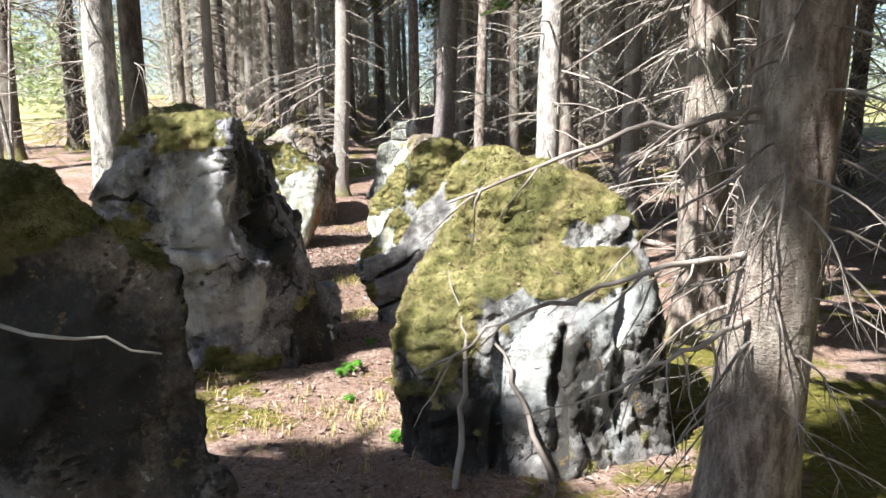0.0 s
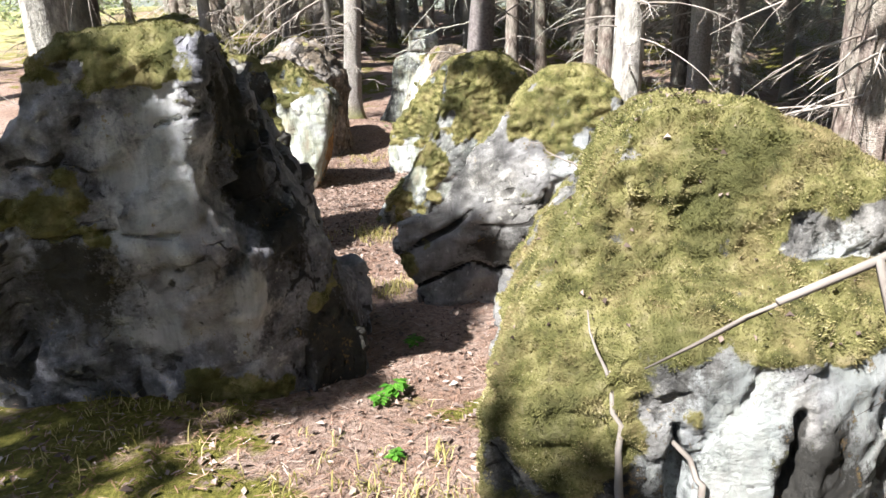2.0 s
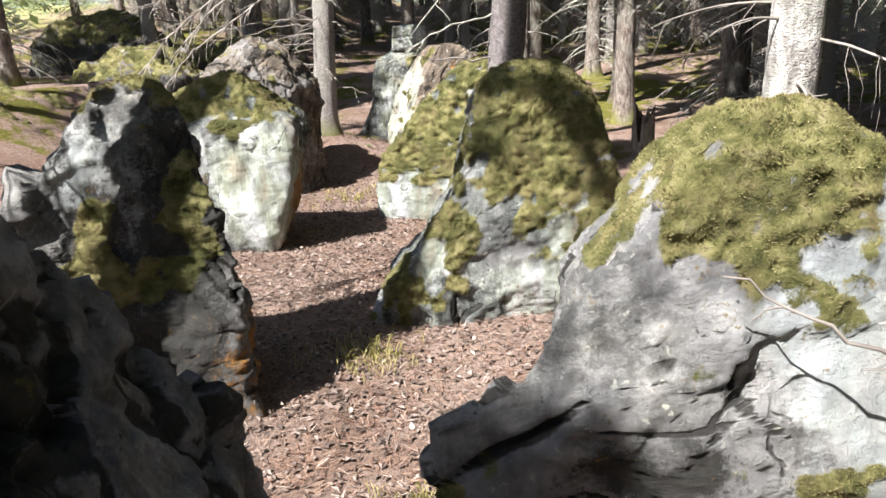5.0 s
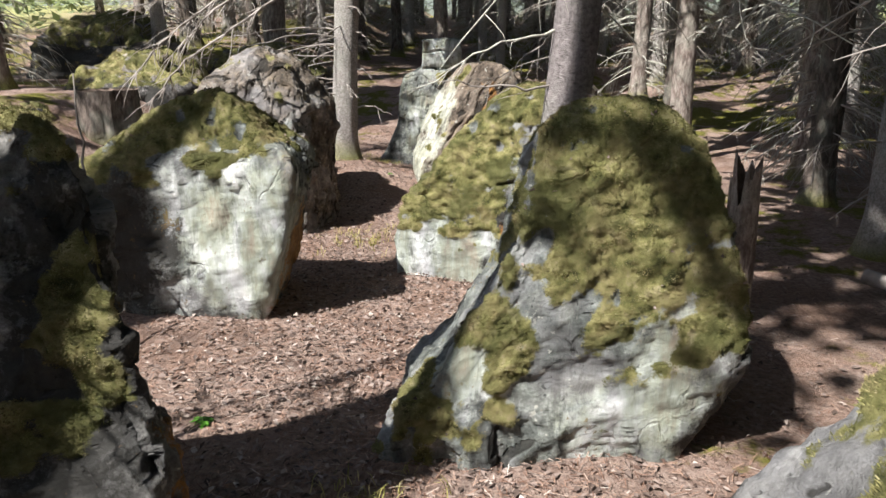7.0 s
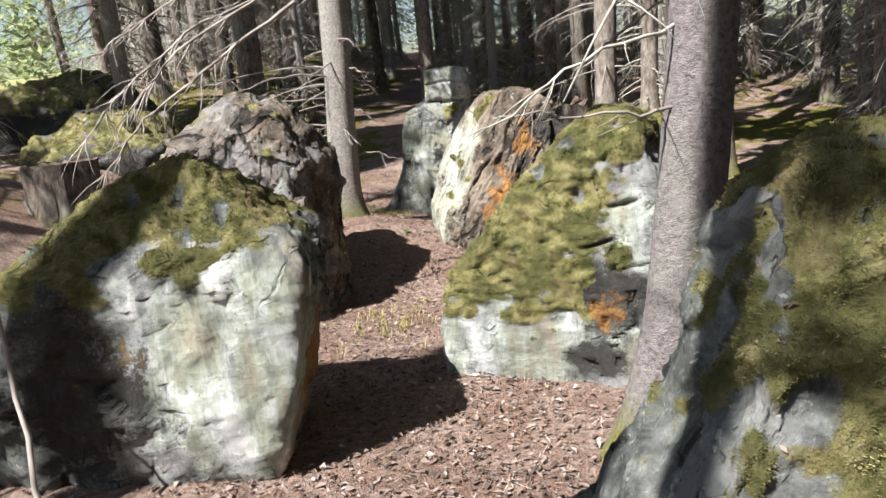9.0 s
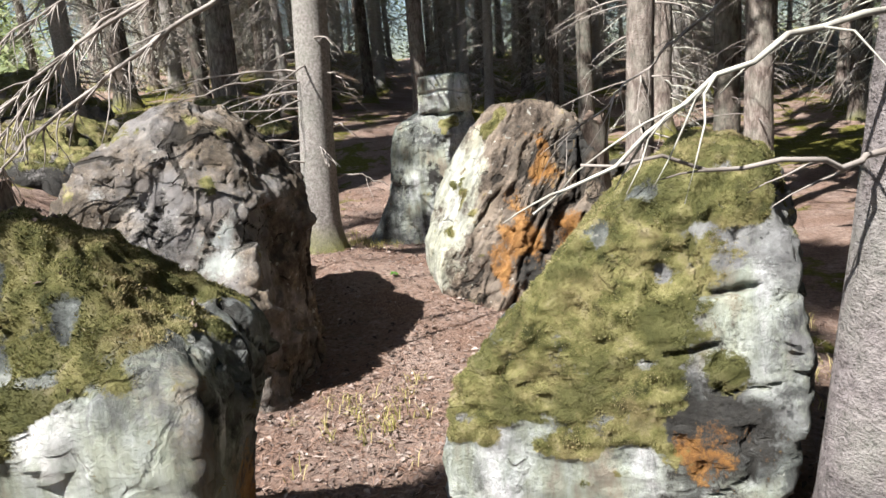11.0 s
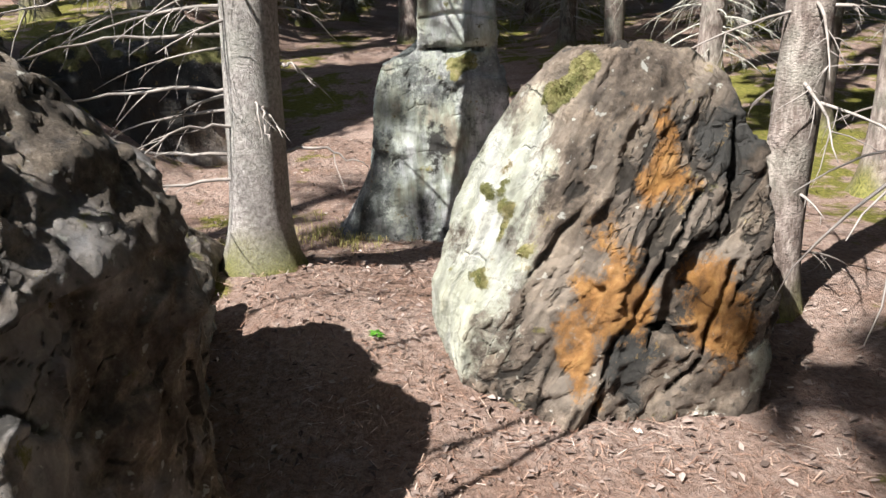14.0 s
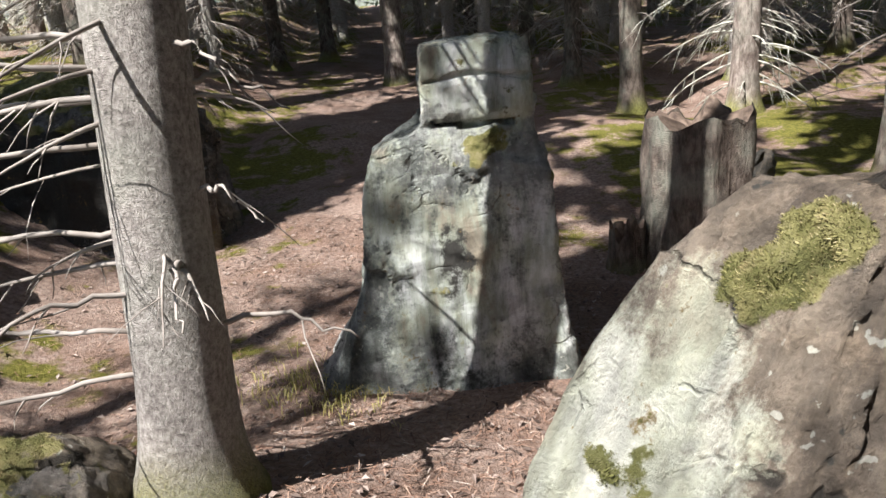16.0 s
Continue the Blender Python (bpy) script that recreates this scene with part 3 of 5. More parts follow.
stone("rough dark standing stone with moss tufts and a rusty side", [
    (0.0, [(-2.5, 6.45), (-1.33, 6.48), (-1.62, 7.0), (-2.5, 7.2)]), (0.2, [(-2.5, 6.48), (-1.34, 6.5), (-1.62, 7.0), (-2.5, 7.2)]), (0.42, [(-2.45, 6.5), (-1.34, 6.5), (-1.62, 7.0), (-2.45, 7.15)]),
    (0.65, [(-2.4, 6.52), (-1.42, 6.54), (-1.66, 7.0), (-2.4, 7.1)]), (0.9, [(-2.25, 6.55), (-1.47, 6.58), (-1.66, 6.98), (-2.25, 7.05)]), (1.1, [(-2.1, 6.6), (-1.5, 6.62), (-1.68, 6.95), (-2.1, 7.0)]),
    (1.26, [(-1.98, 6.65), (-1.56, 6.66), (-1.7, 6.92), (-1.95, 6.95)]), (1.36, [(-1.86, 6.7), (-1.64, 6.7), (-1.72, 6.88), (-1.85, 6.9)])],
    ROCK_GREY, 3, "dark green moss", 16000, moss_top=0.9, moss_low=0.8, big=0.26, facet=0.075, rough=0.05,
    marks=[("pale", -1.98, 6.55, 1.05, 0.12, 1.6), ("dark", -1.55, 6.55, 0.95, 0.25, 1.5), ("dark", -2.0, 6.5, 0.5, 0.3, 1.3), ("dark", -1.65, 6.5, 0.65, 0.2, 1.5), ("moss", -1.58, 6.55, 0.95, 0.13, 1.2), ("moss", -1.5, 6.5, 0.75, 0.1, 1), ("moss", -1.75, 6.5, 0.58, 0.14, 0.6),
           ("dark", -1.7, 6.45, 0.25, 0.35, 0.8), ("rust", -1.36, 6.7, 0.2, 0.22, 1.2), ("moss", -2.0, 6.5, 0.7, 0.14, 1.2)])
stone("broad pale-faced standing stone under a thick moss slope", [
    (0.0, quad(-2.95, -1.76, 8.92, 9.5)), (0.12, quad(-2.95, -1.68, 8.85, 9.5)), (0.35, quad(-2.95, -1.6, 8.82, 9.5)), (0.6, quad(-2.9, -1.55, 8.84, 9.5)), (0.83, quad(-2.8, -1.52, 8.86, 9.5)),
    (0.93, quad(-2.68, -1.56, 8.9, 9.5)), (1.04, quad(-2.52, -1.72, 9.0, 9.45)), (1.15, quad(-2.35, -1.84, 9.08, 9.4)), (1.24, quad(-2.18, -1.95, 9.14, 9.32))],
    ROCK_GREEN, 4, "bright yellow-green moss", 30000, leaves=110, moss_top=1.0, moss_low=0.66, facet=0.05, lean=0.15, stretch=1.7,
    # the dark mark paints tree shade onto the left half of the face
    marks=[("pale", -1.7, 8.84, 0.45, 0.34, 1.5), ("pale", -1.95, 8.84, 0.55, 0.3, 1.4), ("moss", -2.5, 8.86, 0.95, 0.25, 0.6), ("moss", -1.98, 8.9, 0.96, 0.18, 0.4), ("dark", -2.5, 8.84, 0.45, 0.25, 1.4), ("rust", -1.6, 9.25, 0.25, 0.25, 1.2)])
stone("large rounded grey standing stone, dark on its shaded side", [
    (0.0, [(-2.95, 10.75), (-1.85, 10.82), (-1.7, 11.5), (-1.97, 12.35), (-2.9, 12.4)]), (0.7, [(-2.9, 10.85), (-1.88, 10.9), (-1.68, 11.5), (-1.95, 12.3), (-2.85, 12.35)]),
    (1.0, [(-2.8, 10.95), (-1.92, 11.0), (-1.7, 11.5), (-2.05, 12.25), (-2.8, 12.25)]), (1.22, [(-2.68, 11.05), (-2.0, 11.1), (-1.8, 11.5), (-2.2, 12.1), (-2.68, 12.1)]),
    (1.38, [(-2.52, 11.2), (-2.1, 11.22), (-1.95, 11.5), (-2.3, 11.9), (-2.5, 11.9)]), (1.45, [(-2.35, 11.33), (-2.2, 11.33), (-2.1, 11.5), (-2.3, 11.7), (-2.35, 11.7)])],
    ROCK_BROWN, 5, "", 0, moss_top=0.15, facet=0.055, rough=0.05, soften=14, rows=120, big=0.42, lean=0.35, stretch=1.3,
    cuts=[([(-2.02, 0.95), (-2.12, 0.8), (-2.2, 0.55), (-2.15, 0.3)], 0.011, 0.03), ([(-2.0, 0.35), (-2.15, 0.2), (-2.3, 0.05)], 0.014, 0.035), ([(-2.4, 0.6), (-2.46, 0.45), (-2.42, 0.25)], 0.015, 0.04)],
    marks=[("pale", -2.05, 10.9, 0.85, 0.09, 2.5), ("pale", -2.6, 10.9, 1.25, 0.12, 1), ("dark", -2.3, 10.85, 0.9, 0.12, 1.6), ("rust", -2.5, 10.8, 0.45, 0.12, 1.2), ("dark", -2.2, 10.8, 0.25, 0.14, 1.5), ("pale", -2.4, 10.8, 0.2, 0.1, 1.4)])
# right row
stone("big standing stone with a thick mossy ridge", [
    (0.0, [(-0.16, 3.15), (0.12, 2.95), (0.55, 2.9), (1.0, 3.1), (1.05, 3.9), (0.0, 3.9)]), (0.3, [(-0.2, 3.12), (0.14, 2.95), (0.54, 2.9), (1.0, 3.1), (1.03, 3.9), (-0.05, 3.9)]),
    (0.55, [(-0.22, 3.12), (0.16, 2.96), (0.54, 2.92), (0.97, 3.1), (1.0, 3.85), (-0.1, 3.85)]), (0.75, [(-0.14, 3.14), (0.24, 2.98), (0.52, 2.95), (0.93, 3.12), (1.0, 3.8), (-0.08, 3.8)]),
    (0.84, [(-0.09, 3.18), (0.28, 3.06), (0.5, 3.06), (0.9, 3.15), (0.97, 3.78), (-0.02, 3.78)]), (0.92, [(-0.05, 3.2), (0.3, 3.22), (0.5, 3.2), (0.89, 3.18), (0.95, 3.75), (0.02, 3.75)]),
    (1.05, [(0.05, 3.26), (0.3, 3.28), (0.55, 3.23), (0.84, 3.2), (0.86, 3.7), (0.08, 3.7)]), (1.18, [(0.14, 3.32), (0.3, 3.3), (0.52, 3.28), (0.68, 3.3), (0.68, 3.66), (0.15, 3.68)]),
    (1.28, [(0.23, 3.4), (0.3, 3.34), (0.42, 3.36), (0.5, 3.4), (0.5, 3.6), (0.24, 3.6)])],
    ROCK_GREY, 6, "yellow-green moss cushion", 60000, leaves=110, moss_top=1.0, moss_low=0.45, facet=0.05, rows=130, per_edge=32, soften=4, lean=0.12, stretch=1.6,
    cuts=[([(0.2, 0.0), (0.24, 0.35), (0.22, 0.6)], 0.02, 0.06), ([(0.5, 0.05), (0.47, 0.4), (0.5, 0.62)], 0.025, 0.06), ([(0.78, 0.1), (0.74, 0.5), (0.8, 0.8)], 0.015, 0.05)],
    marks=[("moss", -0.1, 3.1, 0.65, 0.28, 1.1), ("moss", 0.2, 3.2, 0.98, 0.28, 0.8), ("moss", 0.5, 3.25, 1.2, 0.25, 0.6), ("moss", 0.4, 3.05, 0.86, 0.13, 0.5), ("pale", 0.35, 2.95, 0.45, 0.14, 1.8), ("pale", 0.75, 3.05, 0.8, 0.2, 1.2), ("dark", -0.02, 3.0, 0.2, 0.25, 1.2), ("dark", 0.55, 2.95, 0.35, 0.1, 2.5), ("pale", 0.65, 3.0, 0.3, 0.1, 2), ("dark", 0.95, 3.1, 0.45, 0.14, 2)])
stone("grey standing stone with a stepped crack and moss on its hump", [
    (0.0, [(-0.52, 0.0), (0.76, 0.0), (0.76, 0.7), (-0.3, 0.42)]), (0.12, [(-0.56, 0.0), (0.77, 0.0), (0.76, 0.7), (-0.35, 0.42)]), (0.38, [(-0.66, 0.0), (0.76, 0.0), (0.76, 0.68), (-0.4, 0.38)]), (0.46, [(-0.58, 0.02), (0.74, 0.02), (0.74, 0.66), (-0.3, 0.4)]), (0.58, [(-0.36, 0.04), (0.72, 0.04), (0.72, 0.64), (-0.2, 0.45)]),
    (0.75, quad(-0.22, 0.69, 0.06, 0.62)), (0.93, quad(-0.07, 0.66, 0.09, 0.58)), (1.1, quad(0.05, 0.62, 0.13, 0.55)), (1.2, quad(0.13, 0.56, 0.17, 0.5)), (1.27, quad(0.22, 0.46, 0.22, 0.45))],
    ROCK_GREY, 7, "thick yellow moss", 22000, origin=(0.0, 5.4), turn=-8, moss_top=0.95, moss_low=0.7, facet=0.035, soften=5, big=0.42, per_edge=46,
    cuts=[([(-0.58, 0.28), (-0.46, 0.35), (-0.33, 0.42), (-0.19, 0.54)], 0.015, 0.045), ([(-0.52, 0.07), (-0.35, 0.16), (-0.19, 0.23), (-0.06, 0.17), (0.03, 0.23)], 0.011, 0.035), ([(0.03, 0.2), (0.15, 0.16), (0.28, 0.17)], 0.01, 0.03)],
    marks=[("moss", 0.22, 0.1, 1.08, 0.26, 0.7), ("pale", 0.52, 0.03, 0.8, 0.2, 1.6), ("pale", 0.66, 0.05, 0.45, 0.24, 2), ("moss", 0.5, 0.0, 0.3, 0.08, 1), ("pale", 0.3, 0, 0.05, 0.2, 0.5), ("moss", -0.62, 0.05, 0.2, 0.08, 2), ("moss", 0.3, 0.4, 1.2, 0.4, 1), ("moss", -0.05, 0.25, 0.85, 0.14, 1.4), ("dark", 0.0, 0.0, 0.3, 0.2, 0.5)])
stone("mossy broad standing stone with pale foot", [
    (0.0, [(-0.92, 7.40), (-0.5, 7.36), (0.26, 7.38), (0.36, 8.1), (-0.8, 8.15)]), (0.12, [(-0.9, 7.38), (-0.5, 7.34), (0.34, 7.36), (0.4, 8.1), (-0.8, 8.15)]), (0.28, [(-0.74, 7.39), (-0.45, 7.35), (0.43, 7.36), (0.47, 8.1), (-0.7, 8.1)]),
    (0.45, [(-0.6, 7.41), (-0.38, 7.37), (0.48, 7.38), (0.5, 8.1), (-0.55, 8.1)]), (0.63, [(-0.49, 7.44), (-0.3, 7.4), (0.45, 7.4), (0.47, 8.05), (-0.45, 8.05)]), (0.9, [(-0.38, 7.48), (-0.2, 7.44), (0.39, 7.45), (0.4, 8.0), (-0.36, 8.0)]),
    (1.12, [(-0.33, 7.54), (-0.18, 7.5), (0.33, 7.5), (0.33, 7.95), (-0.3, 7.95)]), (1.23, [(-0.28, 7.59), (-0.16, 7.55), (0.24, 7.55), (0.24, 7.9), (-0.24, 7.9)]), (1.3, [(-0.18, 7.66), (-0.1, 7.62), (0.14, 7.62), (0.14, 7.8), (-0.15, 7.8)])],
    ROCK_GREEN, 8, "olive and straw-coloured moss", 50000, leaves=110, moss_top=0.95, moss_low=0.4, facet=0.025, soften=20, rows=120, lean=0.3, stretch=1.2,
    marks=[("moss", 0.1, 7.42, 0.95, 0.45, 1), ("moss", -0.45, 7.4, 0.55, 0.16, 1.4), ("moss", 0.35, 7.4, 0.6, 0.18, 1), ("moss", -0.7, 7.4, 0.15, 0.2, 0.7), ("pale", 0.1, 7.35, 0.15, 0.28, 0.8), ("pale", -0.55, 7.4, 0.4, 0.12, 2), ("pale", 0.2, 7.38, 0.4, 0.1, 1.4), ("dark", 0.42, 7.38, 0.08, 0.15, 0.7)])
stone("leaning standing stone with moss above a white foot", [
    (0.0, quad(-0.45, 0.58, 0, 0.7)), (0.2, quad(-0.49, 0.62, 0, 0.7)), (0.5, quad(-0.4, 0.65, 0.02, 0.68)), (0.74, quad(-0.2, 0.66, 0.05, 0.65)), (0.98, quad(-0.03, 0.63, 0.1, 0.6)),
    (1.15, quad(0.15, 0.58, 0.14, 0.55)), (1.26, quad(0.32, 0.5, 0.2, 0.46))],
    ROCK_GREEN, 9, "yellow moss and dry grass", 36000, origin=(-0.6, 9.6), turn=-25, moss_top=1.0, moss_low=0.4, facet=0.035, soften=6, big=0.3, lean=0.4, stretch=1.2,
    cuts=[([(0.34, 1.0), (0.38, 0.84), (0.54, 0.88)], 0.009, 0.035), ([(0.3, 0.66), (0.42, 0.7), (0.43, 0.55), (0.6, 0.6)], 0.01, 0.035), ([(0.5, 0.46), (0.53, 0.3), (0.42, 0.22), (0.45, 0.05)], 0.01, 0.035), ([(0.32, 0.4), (0.4, 0.34), (0.36, 0.2)], 0.009, 0.03)],
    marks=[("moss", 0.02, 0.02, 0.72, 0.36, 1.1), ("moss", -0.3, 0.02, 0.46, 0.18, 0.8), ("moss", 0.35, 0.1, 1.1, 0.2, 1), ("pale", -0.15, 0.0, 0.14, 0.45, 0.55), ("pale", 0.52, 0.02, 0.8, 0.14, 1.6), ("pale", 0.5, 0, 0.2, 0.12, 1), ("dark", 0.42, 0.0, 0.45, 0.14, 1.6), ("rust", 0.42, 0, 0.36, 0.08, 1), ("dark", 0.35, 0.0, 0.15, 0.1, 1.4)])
stone("leaning slab stained rust-orange, with a pale mossy edge", [
    (0.0, [(-0.95, 12.3), (-0.58, 12.05), (0.15, 12.1), (0.2, 12.7), (-1.0, 12.62)]), (0.2, [(-0.97, 12.28), (-0.5, 12.07), (0.17, 12.1), (0.2, 12.7), (-1.05, 12.62)]), (0.4, [(-0.88, 12.25), (-0.45, 12.1), (0.19, 12.12), (0.2, 12.7), (-1.06, 12.62)]),
    (0.75, [(-0.66, 12.25), (-0.3, 12.15), (0.15, 12.15), (0.15, 12.7), (-0.95, 12.65)]), (1.0, [(-0.55, 12.28), (-0.25, 12.2), (0.1, 12.18), (0.1, 12.65), (-0.8, 12.65)]),
    (1.2, [(-0.47, 12.32), (-0.25, 12.25), (0.0, 12.22), (0.05, 12.6), (-0.66, 12.62)]), (1.33, [(-0.42, 12.36), (-0.33, 12.3), (-0.18, 12.3), (-0.15, 12.52), (-0.52, 12.58)])],
    ROCK_RUST, 10, "thin moss on the crest", 4000, moss_top=0.7, moss_low=0.93, facet=0.03, rough=0.012, soften=2, rows=130, per_edge=38, big=0.2, lean=0.46, stretch=4.0,
    cuts=[([(-0.5, 0.0), (-0.42, 0.3), (-0.25, 0.6), (-0.12, 0.85)], 0.01, 0.04), ([(-0.2, 0.12), (-0.1, 0.25), (0.02, 0.6)], 0.011, 0.04), ([(-0.3, 0.38), (-0.18, 0.36), (-0.15, 0.3)], 0.011, 0.035), ([(-0.05, 0.7), (0.02, 0.95), (0.0, 1.1)], 0.015, 0.05)],
    marks=[("rust", -0.5, 12.12, 0.3, 0.1, 1.6), ("rust", -0.4, 12.14, 0.48, 0.11, 1.8), ("rust", -0.25, 12.2, 1.0, 0.08, 2.2), ("rust", -0.04, 12.1, 0.45, 0.1, 2), ("dark", -0.3, 12.1, 0.25, 0.07, 2.5), ("dark", -0.1, 12.12, 0.6, 0.06, 3), ("dark", 0.02, 12.18, 1.05, 0.1, 1.6),
           ("pale", -0.92, 12.4, 0.5, 0.2, 2.0), ("pale", -0.78, 12.45, 0.95, 0.17, 2), ("pale", -1.0, 12.5, 0.3, 0.2, 1.8), ("pale", -0.85, 12.55, 0.85, 0.2, 1.6), ("moss", -0.55, 12.4, 1.25, 0.13, 0.8), ("moss", -0.8, 12.4, 0.85, 0.07, 2.5), ("pale", 0.13, 12.08, 0.2, 0.08, 1.2)])
stone("upright stone with a squared head and sloping shoulders", [
    (0.0, quad(-1.62, -0.36, 14.45, 15.0)), (0.15, quad(-1.5, -0.37, 14.47, 14.98)), (0.36, quad(-1.39, -0.4, 14.5, 14.95)), (0.65, quad(-1.34, -0.43, 14.52, 14.95)), (0.96, quad(-1.31, -0.45, 14.55, 14.92)),
    (1.1, quad(-1.27, -0.48, 14.56, 14.9)), (1.18, quad(-1.17, -0.5, 14.57, 14.88)), (1.22, quad(-1.04, -0.51, 14.6, 14.86)), (1.26, quad(-1.03, -0.51, 14.56, 14.88)),
    (1.46, quad(-1.02, -0.52, 14.55, 14.88)), (1.58, quad(-1.0, -0.53, 14.57, 14.86))],
    ROCK_GREEN, 11, "", 0, moss_top=0.5, moss_low=0.98, facet=0.018, rough=0.02, soften=5, rows=120, big=0.3, lean=0.3, stretch=1.3,
    cuts=[([(-0.98, 1.23), (-0.85, 1.215), (-0.62, 1.22)], 0.02, 0.06), ([(-1.0, 1.42), (-0.8, 1.44), (-0.55, 1.42)], 0.01, 0.02)],
    marks=[("pale", -0.78, 14.55, 1.45, 0.28, 1), ("pale", -0.95, 14.5, 0.5, 0.3, 1.5), ("pale", -1.24, 14.5, 0.9, 0.14, 2.0), ("pale", -0.52, 14.52, 0.5, 0.12, 3), ("dark", -0.95, 14.5, 0.75, 0.07, 4), ("pale", -0.75, 14.5, 0.45, 0.13, 2.2), ("moss", -0.72, 14.56, 1.13, 0.1, 0.6)])
stone("mossy shoulder of rock behind the rounded stone", [
    (0.0, quad(-2.8, -2.0, 12.25, 12.8)), (0.35, quad(-2.78, -2.03, 12.27, 12.78)), (0.55, quad(-2.7, -2.14, 12.3, 12.72)), (0.66, quad(-2.55, -2.3, 12.38, 12.62))],
    ROCK_GREEN, 14, "sparse green moss", 2000, name="boulder", moss_top=0.45, rows=50, per_edge=24, facet=0.07, marks=[("moss", -2.2, 12.3, 0.5, 0.12, 1)])
stone("low boulder with a mossy top beside a spruce", [
    (0.0, quad(-2.95, -2.12, 13.0, 13.7)), (0.25, quad(-2.9, -2.16, 13.02, 13.68)), (0.38, quad(-2.8, -2.28, 13.1, 13.62)), (0.46, quad(-2.65, -2.42, 13.22, 13.52))],
    # the dark mark colours the front as its shaded side
    ROCK_BROWN, 12, "pale yellow moss", 5000, name="boulder", moss_top=1.0, moss_low=0.6, rows=50, per_edge=26, marks=[("dark", -2.5, 13.0, 0.15, 0.4, 0.7)])


# ---- trees ----
def tube(verts, faces, pts, radii, sides):
    base = len(verts)
    for k, (p, r) in enumerate(zip(pts, radii)):
        d = (pts[min(k + 1, len(pts) - 1)] - pts[max(k - 1, 0)]).normalized()
        a = d.orthogonal().normalized()
        b = d.cross(a)
        for s in range(sides):
            th = 2 * math.pi * s / sides
            verts.append(p + (a * math.cos(th) + b * math.sin(th)) * r)
    for k in range(len(pts) - 1):
        for s in range(sides):
            i, j = base + k * sides + s, base + k * sides + (s + 1) % sides
            faces.append((i, j, j + sides, i + sides))
    faces.append(tuple(base + (len(pts) - 1) * sides + s for s in range(sides)))


def trunk_mesh(r, height, seed, mat, bends=((0, 0, 0), (1, 0, 0)), sides=18, rings=60, flare=0.6, moss=1.0):
    """bends: (height, x shift, y shift) along the stem."""
    verts, mo = [], []
    hs = [-0.3] + [height * (i / rings) ** 1.6 for i in range(rings + 1)]
    for h in hs:
        k = max(0, min(len(bends) - 2, next((i for i in range(len(bends) - 1) if h <= bends[i + 1][0]), len(bends) - 2)))
        f = max(0, (h - bends[k][0]) / (bends[k + 1][0] - bends[k][0]))
        cx = bends[k][1] + f * (bends[k + 1][1] - bends[k][1])
        cy = bends[k][2] + f * (bends[k + 1][2] - bends[k][2])
        rr = r * (1 - 0.8 * max(0, h) / height) * (1 + flare * math.exp(-max(0, h) / 0.16))
        for s in range(sides):
            th = 2 * math.pi * s / sides
            wob = 1 + 0.09 * noise.noise(Vector((math.cos(th) * 1.6 + seed, math.sin(th) * 1.6, h * 2.2)))
            wob += 0.3 * flare * math.exp(-max(0, h) / 0.12) * noise.noise(Vector((math.cos(th) * 2.5, math.sin(th) * 2.5, seed)))
            verts.append((cx + rr * wob * math.cos(th), cy + rr * wob * math.sin(th), h))
            mo.append(moss * max(0, min(1, 1.1 - h / 0.22 + 0.8 * noise.noise(Vector((th, h * 3, seed))))))
    n = len(hs)
    faces = [(j * sides + i, j * sides + (i + 1) % sides, (j + 1) * sides + (i + 1) % sides, (j + 1) * sides + i) for j in range(n - 1) for i in range(sides)]
    me = mesh_of("trunk", verts, faces, mat)
    set_attr(me, "moss", mo)
    return me


def branch_lines(rng, start, heading, length, droop, twigs, r0):
    """One bare branch: its stem and side twigs as lists of points with radii."""
    out, steps = [], 7
    d = Vector((math.cos(heading), math.sin(heading), rng.uniform(-0.25, 0.15)))
    p, pts = start.copy(), [start.copy()]
    for _ in range(steps):
        d += Vector((rng.uniform(-0.13, 0.13), rng.uniform(-0.13, 0.13), -droop * rng.uniform(0.5, 1.3) / steps + rng.uniform(-0.06, 0.06)))
        p = p + d.normalized() * length / steps
        pts.append(p.copy())
    out.append((pts, [r0 * (1 - 0.8 * i / steps) for i in range(steps + 1)], 5))
    for _ in range(twigs):
        i = rng.randrange(1, steps)
        q = pts[i]
        side = Vector((-d.y, d.x, 0)) * rng.choice((-1, 1))
        td = (side * rng.uniform(0.5, 1.1) + d * rng.uniform(0.3, 1.0) + Vector((0, 0, rng.uniform(-0.9, 0.3)))).normalized()
        tl = length * rng.uniform(0.15, 0.42)
        tp = [q]
        for s in range(3):
            td = (td + Vector((rng.uniform(-0.3, 0.3), rng.uniform(-0.3, 0.3), rng.uniform(-0.35, 0.1)))).normalized()
            tp.append(tp[-1] + td * tl / 3)
        out.append((tp, [r0 * 0.38, r0 * 0.3, r0 * 0.2, r0 * 0.1], 3))
    return out


def dead_branch_mesh(rng, r, low, high, per_metre, reach, twigs, mat, axis=None, thick=0.009, droop=0.6):
    verts, faces = [], []
    for _ in range(int((high - low) * per_metre)):
        z = rng.uniform(low, high)
        h = rng.random() * 2 * math.pi
        c = axis(z) if axis else Vector((0, 0, z))
        s = c + Vector((math.cos(h), math.sin(h), 0)) * r * 0.8
        ln = reach * rng.uniform(0.25, 1.0) * min(1, 0.45 + z / 4)
        for pts, radii, sides in branch_lines(rng, s, h, ln, droop, twigs, thick * rng.uniform(0.6, 1.2)):
            tube(verts, faces, pts, radii, sides)
    return mesh_of("deadwood", verts, faces, mat)


